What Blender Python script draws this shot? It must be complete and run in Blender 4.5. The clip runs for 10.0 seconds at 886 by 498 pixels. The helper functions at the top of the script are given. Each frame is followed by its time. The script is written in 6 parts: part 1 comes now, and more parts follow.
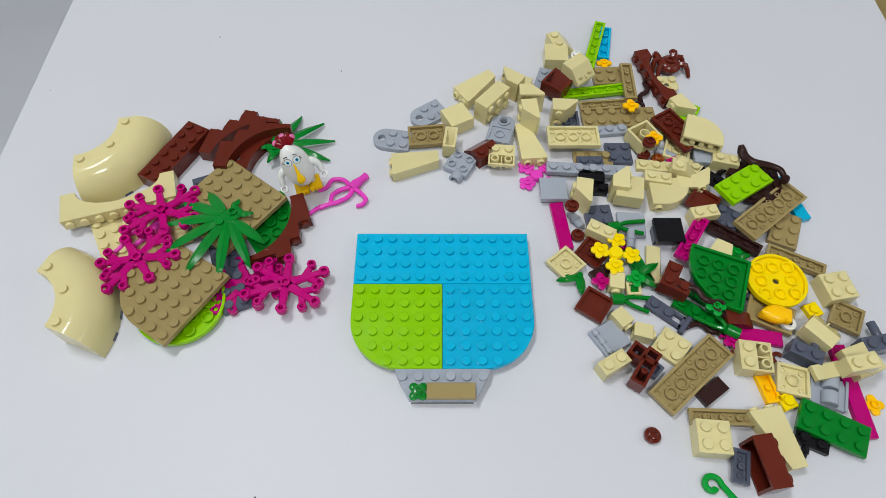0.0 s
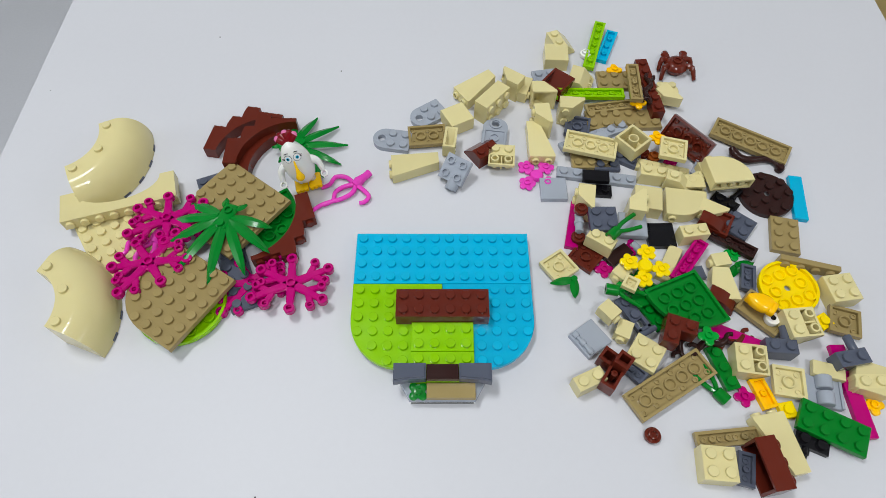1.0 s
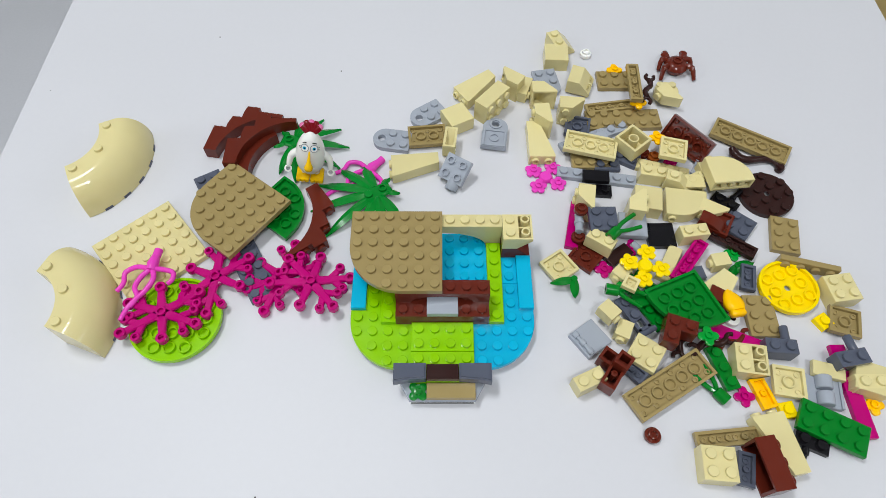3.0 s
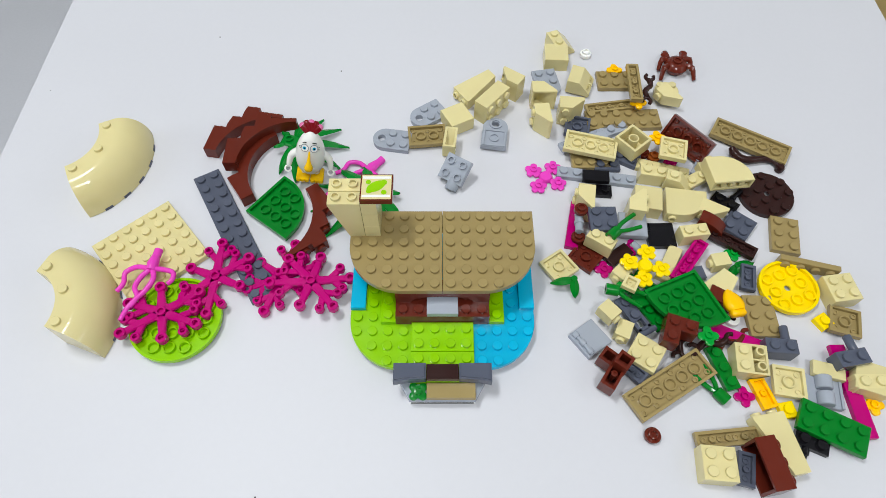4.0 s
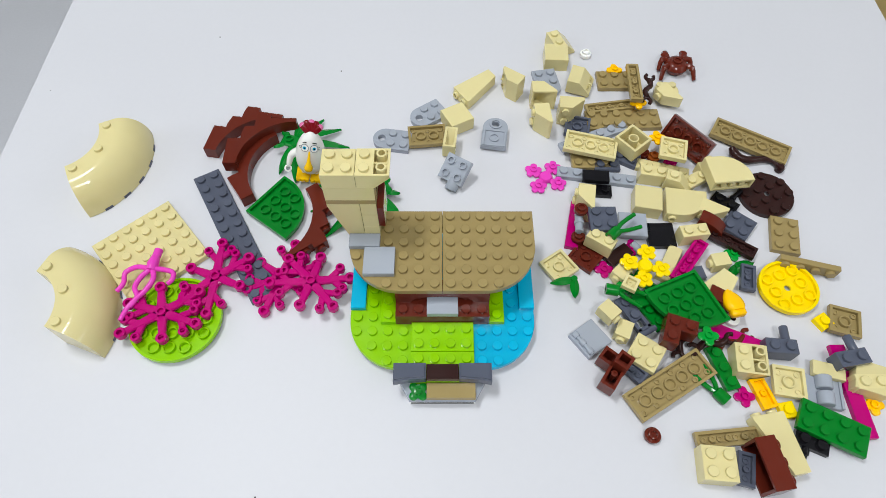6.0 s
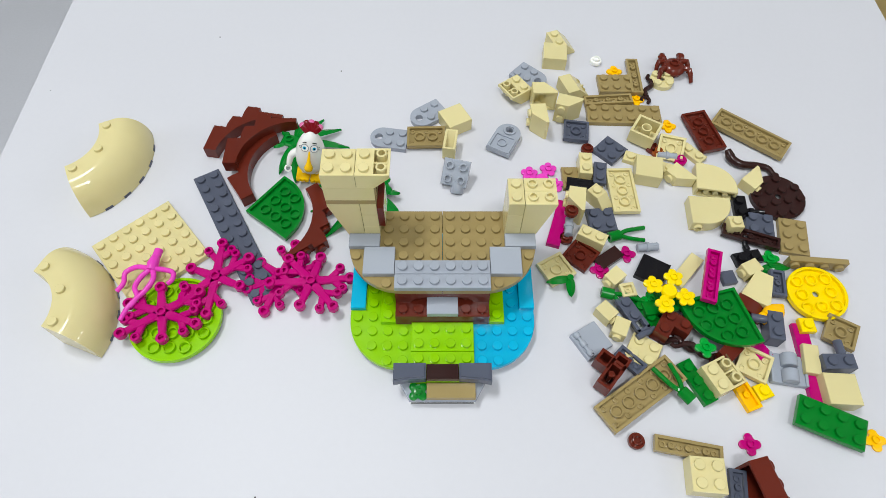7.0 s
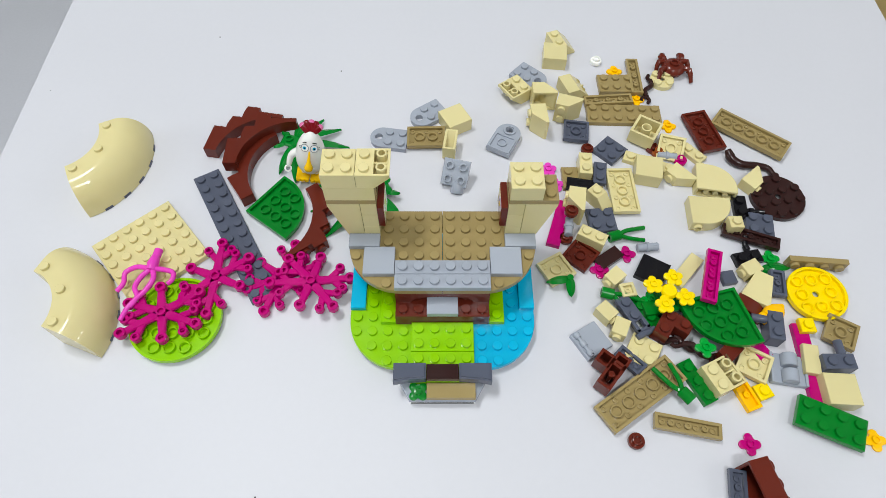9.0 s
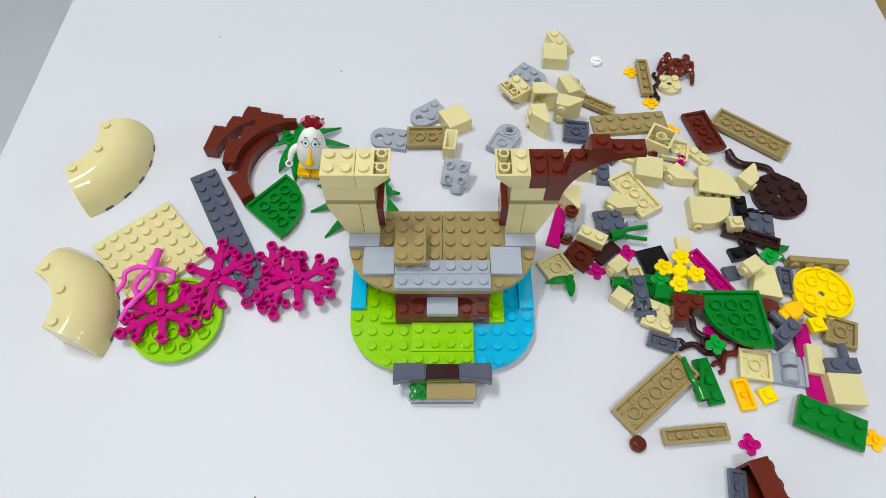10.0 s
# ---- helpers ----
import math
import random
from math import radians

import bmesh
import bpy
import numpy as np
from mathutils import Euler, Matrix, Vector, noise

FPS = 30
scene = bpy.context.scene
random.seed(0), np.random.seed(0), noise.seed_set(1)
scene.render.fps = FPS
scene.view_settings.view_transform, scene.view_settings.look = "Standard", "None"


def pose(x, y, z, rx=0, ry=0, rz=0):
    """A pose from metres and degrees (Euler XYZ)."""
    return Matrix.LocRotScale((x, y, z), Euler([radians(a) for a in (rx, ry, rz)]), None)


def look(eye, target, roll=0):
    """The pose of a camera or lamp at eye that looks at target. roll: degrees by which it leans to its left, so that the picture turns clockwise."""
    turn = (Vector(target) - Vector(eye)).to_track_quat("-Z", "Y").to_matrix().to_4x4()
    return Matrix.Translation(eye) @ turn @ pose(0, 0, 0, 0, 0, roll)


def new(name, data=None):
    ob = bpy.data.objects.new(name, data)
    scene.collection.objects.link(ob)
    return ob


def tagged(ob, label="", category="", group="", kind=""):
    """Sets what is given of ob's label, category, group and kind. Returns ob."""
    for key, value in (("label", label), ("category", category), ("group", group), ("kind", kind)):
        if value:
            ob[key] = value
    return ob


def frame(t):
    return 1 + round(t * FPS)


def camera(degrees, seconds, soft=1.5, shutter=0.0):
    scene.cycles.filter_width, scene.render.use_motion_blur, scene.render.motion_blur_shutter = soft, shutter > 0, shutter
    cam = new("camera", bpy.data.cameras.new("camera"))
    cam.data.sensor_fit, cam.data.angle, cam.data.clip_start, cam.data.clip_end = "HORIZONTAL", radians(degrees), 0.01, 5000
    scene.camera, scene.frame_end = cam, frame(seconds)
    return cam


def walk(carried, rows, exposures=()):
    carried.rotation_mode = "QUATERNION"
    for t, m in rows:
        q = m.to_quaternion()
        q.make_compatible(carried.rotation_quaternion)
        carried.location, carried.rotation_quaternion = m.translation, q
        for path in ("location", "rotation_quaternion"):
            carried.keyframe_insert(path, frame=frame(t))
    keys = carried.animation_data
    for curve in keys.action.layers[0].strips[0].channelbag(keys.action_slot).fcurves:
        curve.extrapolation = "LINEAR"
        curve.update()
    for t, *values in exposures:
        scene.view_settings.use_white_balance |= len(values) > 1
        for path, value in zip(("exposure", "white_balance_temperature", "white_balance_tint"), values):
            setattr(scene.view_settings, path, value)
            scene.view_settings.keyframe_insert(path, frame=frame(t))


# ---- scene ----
cam = camera(71, 10.0, soft=0.85)
EYE = look((-0.001, -0.188, 0.303), (0.007, 0.840, -1.413), 0.4)

# world, lamps and exposure
world = bpy.data.worlds.new("room_light")
scene.world = world
world.use_nodes = True
world.node_tree.nodes["Background"].inputs["Color"].default_value = (0.86, 0.92, 1.0, 1)
world.node_tree.nodes["Background"].inputs["Strength"].default_value = 0.27
walk(cam, [(0, EYE), (10, EYE)], exposures=[(0, -0.37), (1, -0.32), (2.5, -0.23), (4.5, -0.11), (10, -0.12)])


def area_lamp(name, eye, target, sx, sy, watts, colour):
    data = bpy.data.lights.new(name, "AREA")
    data.shape, data.size, data.size_y, data.energy, data.color = "RECTANGLE", sx, sy, watts, colour
    ob = new(name, data)
    ob.matrix_world = look(eye, target)
    return ob


area_lamp("ceiling_lamp", (-0.5, 0.25, 1.68), (-0.05, 0.0, 0), 0.44, 0.16, 15.2, (0.96, 0.99, 1.0))
# added fill from overhead in front, brightens the sides facing the camera
area_lamp("ceiling_lamp", (0.15, -0.75, 1.68), (0.0, 0.0, 0), 0.44, 0.16, 11.4, (0.96, 0.99, 1.0))
area_lamp("window_light", (-1.7, -0.5, 0.8), (0, 0, 0.1), 1.1, 1.0, 9, (0.85, 0.94, 1.0))
area_lamp("lamp_strip", (0.88, -0.19, 0.72), (-0.1, 0, 0), 0.34, 0.03, 1.3, (0.97, 1.0, 1.0))


# ---- materials ----
def srgb(r, g, b):
    return tuple((c / 255 / 12.92 if c < 10.3 else ((c / 255 + 0.055) / 1.055) ** 2.4) for c in (r, g, b)) + (1,)


def plastic(name, rgb, rough=0.13, spread=0.05, through_light=0.0):
    """Moulded glossy plastic: slight tint from piece to piece, fine scuffs and mould texture."""
    mat = bpy.data.materials.new(name)
    mat.use_nodes = True
    nt = mat.node_tree
    p = nt.nodes["Principled BSDF"]
    n, l = nt.nodes.new, nt.links.new
    tex = n("ShaderNodeTexCoord")
    info = n("ShaderNodeObjectInfo")
    shift = n("ShaderNodeVectorMath")
    shift.operation = "MULTIPLY_ADD"
    l(info.outputs["Random"], shift.inputs[0])
    shift.inputs[1].default_value = (3.1, 5.7, 1.3)
    l(tex.outputs["Object"], shift.inputs[2])
    fine, broad = n("ShaderNodeTexNoise"), n("ShaderNodeTexNoise")
    fine.inputs["Scale"].default_value, fine.inputs["Detail"].default_value = 900, 4
    broad.inputs["Scale"].default_value, broad.inputs["Detail"].default_value = 70, 3
    l(shift.outputs[0], fine.inputs["Vector"]), l(shift.outputs[0], broad.inputs["Vector"])
    tint = n("ShaderNodeHueSaturation")
    tint.inputs["Color"].default_value = srgb(*rgb)
    value = n("ShaderNodeMath")
    value.operation = "MULTIPLY_ADD"
    value.inputs[1].default_value, value.inputs[2].default_value = 2 * spread, 1 - spread
    l(info.outputs["Random"], value.inputs[0])
    blot = n("ShaderNodeMath")
    blot.operation = "MULTIPLY_ADD"
    blot.inputs[1].default_value = 0.08
    l(broad.outputs["Fac"], blot.inputs[0]), l(value.outputs[0], blot.inputs[2])
    l(blot.outputs[0], tint.inputs["Value"])
    l(tint.outputs[0], p.inputs["Base Color"])
    gloss = n("ShaderNodeMapRange")
    gloss.inputs["From Min"].default_value, gloss.inputs["From Max"].default_value = 0.3, 0.7
    gloss.inputs["To Min"].default_value, gloss.inputs["To Max"].default_value = rough - 0.05, rough + 0.1
    l(broad.outputs["Fac"], gloss.inputs["Value"])
    l(gloss.outputs[0], p.inputs["Roughness"])
    bump = n("ShaderNodeBump")
    bump.inputs["Strength"].default_value, bump.inputs["Distance"].default_value = 0.12, 0.0002
    l(fine.outputs["Fac"], bump.inputs["Height"])
    l(bump.outputs[0], p.inputs["Normal"])
    p.inputs["IOR"].default_value = 1.5
    p.inputs["Specular IOR Level"].default_value = 0.3
    if through_light:
        p.inputs["Subsurface Weight"].default_value = through_light
        p.inputs["Subsurface Radius"].default_value = (0.004, 0.003, 0.002)
        p.inputs["Subsurface Scale"].default_value = 0.5
    return mat


def plain(name, rgb, rough, scale, amount, relief=0.0):
    """Painted or laminated surface with faint mottling at two scales."""
    mat = bpy.data.materials.new(name)
    mat.use_nodes = True
    nt = mat.node_tree
    p = nt.nodes["Principled BSDF"]
    n, l = nt.nodes.new, nt.links.new
    tex = n("ShaderNodeTexCoord")
    big, small, mix = n("ShaderNodeTexNoise"), n("ShaderNodeTexNoise"), n("ShaderNodeMix")
    big.inputs["Scale"].default_value, small.inputs["Scale"].default_value = scale, scale * 60
    small.inputs["Detail"].default_value = 5
    l(tex.outputs["Object"], big.inputs["Vector"]), l(tex.outputs["Object"], small.inputs["Vector"])
    both = n("ShaderNodeMath")
    both.operation = "MULTIPLY_ADD"
    both.inputs[1].default_value = 0.4
    l(small.outputs["Fac"], both.inputs[0]), l(big.outputs["Fac"], both.inputs[2])
    mix.data_type = "RGBA"
    mix.inputs["A"].default_value = srgb(*rgb)
    mix.inputs["B"].default_value = srgb(*[c * (1 - amount) for c in rgb])
    l(both.outputs[0], mix.inputs["Factor"])
    l(mix.outputs["Result"], p.inputs["Base Color"])
    p.inputs["Roughness"].default_value = rough
    if relief:
        bump = n("ShaderNodeBump")
        bump.inputs["Strength"].default_value, bump.inputs["Distance"].default_value = 0.15, relief
        l(small.outputs["Fac"], bump.inputs["Height"]), l(bump.outputs[0], p.inputs["Normal"])
    return mat


COLOURS = {
    "tan": (218, 206, 152), "dark_tan": (156, 137, 90), "brown": (98, 36, 24), "dark_brown": (50, 28, 26),
    "blue": (0, 174, 214), "lime": (138, 197, 0), "green": (0, 121, 34), "magenta": (184, 0, 112),
    "pink": (228, 66, 186), "yellow": (250, 218, 0), "orange": (255, 194, 0), "gray": (160, 166, 177),
    "dark_gray": (84, 89, 104), "black": (20, 19, 23), "white": (240, 240, 236), "red": (118, 8, 20),
    "rust": (150, 76, 30), "bright_green": (0, 156, 52), "leaf_green": (0, 126, 40), "beak_yellow": (250, 198, 10), "crest_highlight": (214, 110, 160),
}
MAT = {k: plastic(k + "_plastic", v, through_light=0.06 if k in ("tan", "yellow", "white", "pink") else 0) for k, v in COLOURS.items()}
MAT["leaf_green"] = plastic("leaf_green_plastic", COLOURS["leaf_green"], 0.16)
MAT["gloss_tan"] = plastic("glossy_tan_plastic", COLOURS["tan"], 0.11, 0.02, 0.06)
TABLETOP = plain("white_laminate", (215, 215, 221), 0.5, 5, 0.03, 0.00005)
EDGEBAND = plain("table_edge", (214, 214, 220), 0.4, 9, 0.06)
FLOOR = plain("grey_floor", (240, 241, 248), 0.5, 3, 0.08)
WALL = plain("wall_paint", (226, 226, 224), 0.8, 2, 0.04)
CEILING = plain("ceiling_paint", (238, 238, 236), 0.85, 2, 0.03)
WOOD = plain("yellow_wood", (205, 178, 110), 0.45, 12, 0.25)
SPECK = plain("dust_speck", (70, 66, 66), 0.8, 50, 0.2)
MM = 0.001
S = 8.0  # stud pitch, mm


# ---- mesh tools (all in millimetres) ----
def mesh_of(bm, name, mats, smooth=40):
    bmesh.ops.recalc_face_normals(bm, faces=bm.faces)
    bmesh.ops.scale(bm, vec=(MM, MM, MM), verts=bm.verts)
    me = bpy.data.meshes.new(name)
    bm.to_mesh(me)
    bm.free()
    for m in mats if isinstance(mats, (list, tuple)) else [mats]:
        me.materials.append(m)
    me.polygons.foreach_set("use_smooth", [True] * len(me.polygons))
    me.set_sharp_from_angle(angle=radians(smooth))
    return me


def box(bm, x0, x1, y0, y1, z0, z1, bev=0.25, slot=0, m=None):
    made = bmesh.ops.create_cube(bm, size=1)
    vs = made["verts"]
    for v in vs:
        v.co = Vector((x0 if v.co.x < 0 else x1, y0 if v.co.y < 0 else y1, z0 if v.co.z < 0 else z1))
    fs = list({f for v in vs for f in v.link_faces})
    if bev:
        es = list({e for v in vs for e in v.link_edges})
        out = bmesh.ops.bevel(bm, geom=vs + es, offset=bev, segments=1, affect="EDGES")
        vs = [v for v in set(out["verts"]) | {v for f in out["faces"] for v in f.verts} if v.is_valid]
        fs = list({f for v in vs for f in v.link_faces})
    for f in fs:
        f.material_index = slot
    if m:
        bmesh.ops.transform(bm, matrix=m, verts=vs)
    return vs


def prism(bm, pts, z0, z1, bev=0.25, slot=0, m=None, segments=1):
    """A solid of the outline pts (counter-clockwise x, y) between two heights."""
    vs = [bm.verts.new((x, y, z0)) for x, y in pts]
    low = bm.faces.new(vs[::-1])
    up = bmesh.ops.extrude_face_region(bm, geom=[low])
    tv = [g for g in up["geom"] if isinstance(g, bmesh.types.BMVert)]
    bmesh.ops.translate(bm, vec=(0, 0, z1 - z0), verts=tv)
    allv = vs + tv
    fs = list({f for v in allv for f in v.link_faces})
    if low.is_valid is False or low not in fs:
        low = bm.faces.new(vs[::-1])
        fs.append(low)
    if bev:
        top = set(tv)
        es = [e for e in {e for v in tv for e in v.link_edges} if e.verts[0] in top and e.verts[1] in top]
        out = bmesh.ops.bevel(bm, geom=es, offset=bev, segments=segments, affect="EDGES")
        fs = [f for f in fs if f.is_valid] + out["faces"]
        allv = list({v for f in fs for v in f.verts})
    for f in fs:
        f.material_index = slot
    if m:
        bmesh.ops.transform(bm, matrix=m, verts=allv)
    return low


def shell(pts, h, wall=1.5, bev=0.25):
    """A moulded body, hollow from below."""
    bm = bmesh.new()
    prism(bm, pts, 0, h, bev)
    bm.normal_update()
    low = max((f for f in bm.faces if abs(f.calc_center_median().z) < 1e-4 and abs(f.normal.z) > 0.9), key=lambda f: f.calc_area())
    bmesh.ops.recalc_face_normals(bm, faces=bm.faces)
    bmesh.ops.inset_region(bm, faces=[low], thickness=wall, use_even_offset=True)
    inner = bmesh.ops.extrude_discrete_faces(bm, faces=[low])["faces"]
    bmesh.ops.translate(bm, vec=(0, 0, h - 1.2), verts=list({v for f in inner for v in f.verts}))
    return bm


def lathe(bm, prof, segs=20, slot=0, m=None):
    """Turns the profile (radius, z) about z; radius 0 closes it."""
    rings = []
    for r, z in prof:
        if r < 1e-5:
            rings.append([bm.verts.new((0, 0, z))])
        else:
            rings.append([bm.verts.new((r * math.cos(2 * math.pi * i / segs), r * math.sin(2 * math.pi * i / segs), z)) for i in range(segs)])
    fs = []
    for a, b in zip(rings, rings[1:]):
        for i in range(segs):
            j = (i + 1) % segs
            q = [a[i % len(a)], a[j % len(a)], b[j % len(b)], b[i % len(b)]]
            q = list(dict.fromkeys(q))
            if len(q) > 2:
                fs.append(bm.faces.new(q))
    for f in fs:
        f.material_index = slot
    vs = [v for r in rings for v in r]
    if m:
        bmesh.ops.transform(bm, matrix=m, verts=vs)
    return vs


def tube(bm, path, radii, segs=10, slot=0):
    """A round rod along a path of points."""
    path = [Vector(p) for p in path]
    radii = radii if isinstance(radii, (list, tuple)) else [radii] * len(path)
    rings, side = [], None
    for i, (p, r) in enumerate(zip(path, radii)):
        d = (path[min(i + 1, len(path) - 1)] - path[max(i - 1, 0)]).normalized()
        side = d.orthogonal() if side is None else (side - d * side.dot(d))
        side.normalize()
        other = d.cross(side)
        rings.append([bm.verts.new(p + side * r * math.cos(2 * math.pi * k / segs) + other * r * math.sin(2 * math.pi * k / segs)) for k in range(segs)])
    fs = [bm.faces.new((a[k], a[(k + 1) % segs], b[(k + 1) % segs], b[k])) for a, b in zip(rings, rings[1:]) for k in range(segs)]
    fs += [bm.faces.new(rings[0][::-1]), bm.faces.new(rings[-1])]
    for f in fs:
        f.material_index = slot


def at(x, y, z, rx=0, ry=0, rz=0, s=1):
    return pose(x, y, z, rx, ry, rz) @ Matrix.Scale(s, 4)


def spline(ctrl, n=24):
    """Catmull-Rom through control points."""
    c = [Vector(ctrl[0])] + [Vector(p) for p in ctrl] + [Vector(ctrl[-1])]
    out = []
    for i in range(n + 1):
        u = i / n * (len(ctrl) - 1)
        k = min(int(u), len(ctrl) - 2)
        t = u - k
        a, b, d, e = c[k], c[k + 1], c[k + 2], c[k + 3]
        out.append(0.5 * ((2 * b) + (d - a) * t + (2 * a - 5 * b + 4 * d - e) * t * t + (3 * b - a - 3 * d + e) * t ** 3))
    return out


CACHE = {}


def cached(key, make):
    if key not in CACHE:
        CACHE[key] = make()
    return CACHE[key]


def stud_mesh(colour, hollow=False):
    def make():
        bm = bmesh.new()
        if hollow:
            lathe(bm, [(1.6, -5), (1.6, 1.7), (2.3, 1.7), (2.45, 1.55), (2.45, -5)], 20)
            lathe(bm, [(0, -2.4), (1.62, -2.4)], 16)
        else:
            lathe(bm, [(2.45, -0.1), (2.45, 1.5), (2.28, 1.68), (0, 1.72)], 20)
        return mesh_of(bm, "stud", MAT[colour])
    return cached(("stud", colour, hollow), make)


def socket_mesh(colour):
    """Low ring under a stud."""
    def make():
        bm = bmesh.new()
        lathe(bm, [(1.55, 0.9), (1.55, 0.1), (1.4, 0.0), (0.85, 0.0), (0.75, 0.5), (0, 0.6)], 14)
        return mesh_of(bm, "stud_socket", MAT[colour])
    return cached(("socket", colour), make)


def tube_mesh(colour, h, small):
    def make():
        bm = bmesh.new()
        if small:
            lathe(bm, [(1.65, h), (1.65, 0.15), (1.5, 0.0), (0.8, 0.0), (0.75, 0.5), (0, 0.55)], 14)
        else:
            lathe(bm, [(3.25, h), (3.25, 0.15), (3.1, 0.0), (2.5, 0.0), (2.4, 0.15), (2.4, h)], 22)
        return mesh_of(bm, "tube", MAT[colour])
    return cached(("tube", colour, h, small), make)


def child(name, me, parent, x, y, z, rx=0, ry=0, rz=0):
    ob = new(name, me)
    ob.parent = parent
    ob.matrix_basis = pose(x * MM, y * MM, z * MM, rx, ry, rz)
    return ob


def part(name, bm, mats, parent, label=""):
    ob = new(name, mesh_of(bm, name, mats))
    ob.parent = parent
    return tagged(ob, label)


def grid(nx, ny):
    return [((i - nx / 2 + 0.5) * S, (j - ny / 2 + 0.5) * S) for i in range(nx) for j in range(ny)]


def rect(nx, ny, gap=0.12):
    a, b = nx * S / 2 - gap, ny * S / 2 - gap
    return [(-a, -b), (a, -b), (a, b), (-a, b)]


def studs(ob, colour, places, z, hollow=()):
    for k, (x, y) in enumerate(places):
        child("stud", stud_mesh(colour, k in hollow), ob, x, y, z)


# ---- kinds of building pieces: each returns one thing, standing on its base at the origin ----
def slab(name, colour, nx, ny, h, studded=True, under=False):
    """Brick, plate or tile of nx by ny studs; under: the tubes of its underside are in view."""
    def make():
        return mesh_of(shell(rect(nx, ny), h), name, MAT[colour])
    ob = new(name, cached((name, colour, nx, ny, h), make))
    if studded:
        studs(ob, colour, grid(nx, ny), h)
    if under:
        if min(nx, ny) > 1:
            for x, y in grid(nx - 1, ny - 1):
                child("tube", tube_mesh(colour, h - 1, False), ob, x, y, 0.1)
            if h < 5:
                for x, y in grid(nx, ny):
                    child("stud_socket", socket_mesh(colour), ob, x + math.copysign(0.5, x), y + math.copysign(0.5, y), h - 2.0)
        else:
            for x, y in grid(nx - 1, 1):
                child("tube", tube_mesh(colour, h - 1, True), ob, x, y, 0.1)
            if h < 5:
                for x, y in grid(nx, 1) if studded else []:
                    child("stud_socket", socket_mesh(colour), ob, x, y, h - 1.9)
    return ob


def brick(colour, nx, ny, under=False):
    return slab("brick", colour, nx, ny, 9.6, True, under)


def plate(colour, nx, ny, under=False):
    return slab("plate", colour, nx, ny, 3.2, True, under)


def tile(colour, nx, ny, under=False):
    return slab("tile", colour, nx, ny, 3.2, False, under)


def block(colour, nx, ny):
    """Smooth-topped brick."""
    return slab("brick", colour, nx, ny, 9.59, False)


def profile(name, colour, pts, ny, bev=0.25):
    """A piece with one side outline pts (x, z), ny studs wide."""
    def make():
        bm = bmesh.new()
        w = ny * S / 2 - 0.1
        prism(bm, pts, -w, w, bev, 0, pose(0, 0, 0, 90, 0, 0))
        return mesh_of(bm, name, MAT[colour], 25)
    return new(name, cached((name, colour, ny, tuple(pts)), make))


def hollow(bm, wall, depth):
    """Open a moulded piece from below, narrowing inwards."""
    bmesh.ops.recalc_face_normals(bm, faces=bm.faces)
    bm.normal_update()
    low = max((f for f in bm.faces if all(abs(v.co.z) < 0.05 for v in f.verts)), key=lambda f: f.calc_area())
    bmesh.ops.inset_region(bm, faces=[low], thickness=wall, use_even_offset=True)
    inner = bmesh.ops.extrude_discrete_faces(bm, faces=[low])["faces"]
    vs = list({v for f in inner for v in f.verts})
    left = min(v.co.x for v in vs)
    for v in vs:
        v.co.x = left + (v.co.x - left) * 0.3
        v.co.z += depth


def slope(colour, nx, ny):
    """Roof slope: studs on its high side."""
    a = nx * S / 2 - 0.1

    def make():
        bm = bmesh.new()
        w = ny * S / 2 - 0.1
        prism(bm, [(-a, 0), (a, 0), (a, 1.6), (-a + S, 9.6), (-a, 9.6)], -w, w, 0.25, 0, pose(0, 0, 0, 90, 0, 0))
        hollow(bm, 1.3, 7.0)
        return mesh_of(bm, "slope_brick", MAT[colour], 25)
    ob = new("slope_brick", cached(("slope", colour, nx, ny), make))
    studs(ob, colour, [(-a + 4, y) for _, y in grid(1, ny)], 9.6)
    return ob


def inverted_slope(colour, nx, ny):
    """Overhanging slope: base one stud deep, top nx studs, hollow studs over the overhang."""
    a = nx * S / 2 - 0.1
    c, w = -a + S, ny * S / 2 - 0.1

    def make():
        bm = bmesh.new()
        up = pose(0, 0, 0, 90, 0, 0)
        prism(bm, [(-a, 0), (c, 0), (a, 7.6), (a, 9.6), (a - 1.1, 9.6), (a - 1.1, 8.6), (c + 0.4, 2.6), (c + 0.4, 9.6), (-a, 9.6)], -w, w, 0, 0, up)
        for y in (-w, w - 1.1):
            prism(bm, [(c, 0.6), (a - 0.3, 7.7), (a - 0.3, 9.55), (c, 9.55)], y - (0.05 if y < 0 else -0.05), y + 1.1, 0, 0, up)
        for k in range(1, ny):
            box(bm, c, a - 0.6, -w + k * S - 0.4, -w + k * S + 0.4, 5, 8.6, 0)
        return mesh_of(bm, "inverted_slope", MAT[colour], 25)
    ob = new("inverted_slope", cached(("inverted_slope", colour, nx, ny), make))
    places = grid(nx, ny)
    studs(ob, colour, places, 9.6, [k for k, p in enumerate(places) if p[0] > a - S])
    return ob


def tall_slope(colour, nx, ny):
    """Steep overhanging slope three bricks high: base one stud, top two studs."""
    ob = profile("inverted_slope", colour, [(-8 + 0.1, 0), (-0.1, 0), (8 - 0.1, 27), (8 - 0.1, 28.7), (-8 + 0.1, 28.7)], ny)
    studs(ob, colour, grid(2, ny), 28.7, range(2 * ny))
    return ob


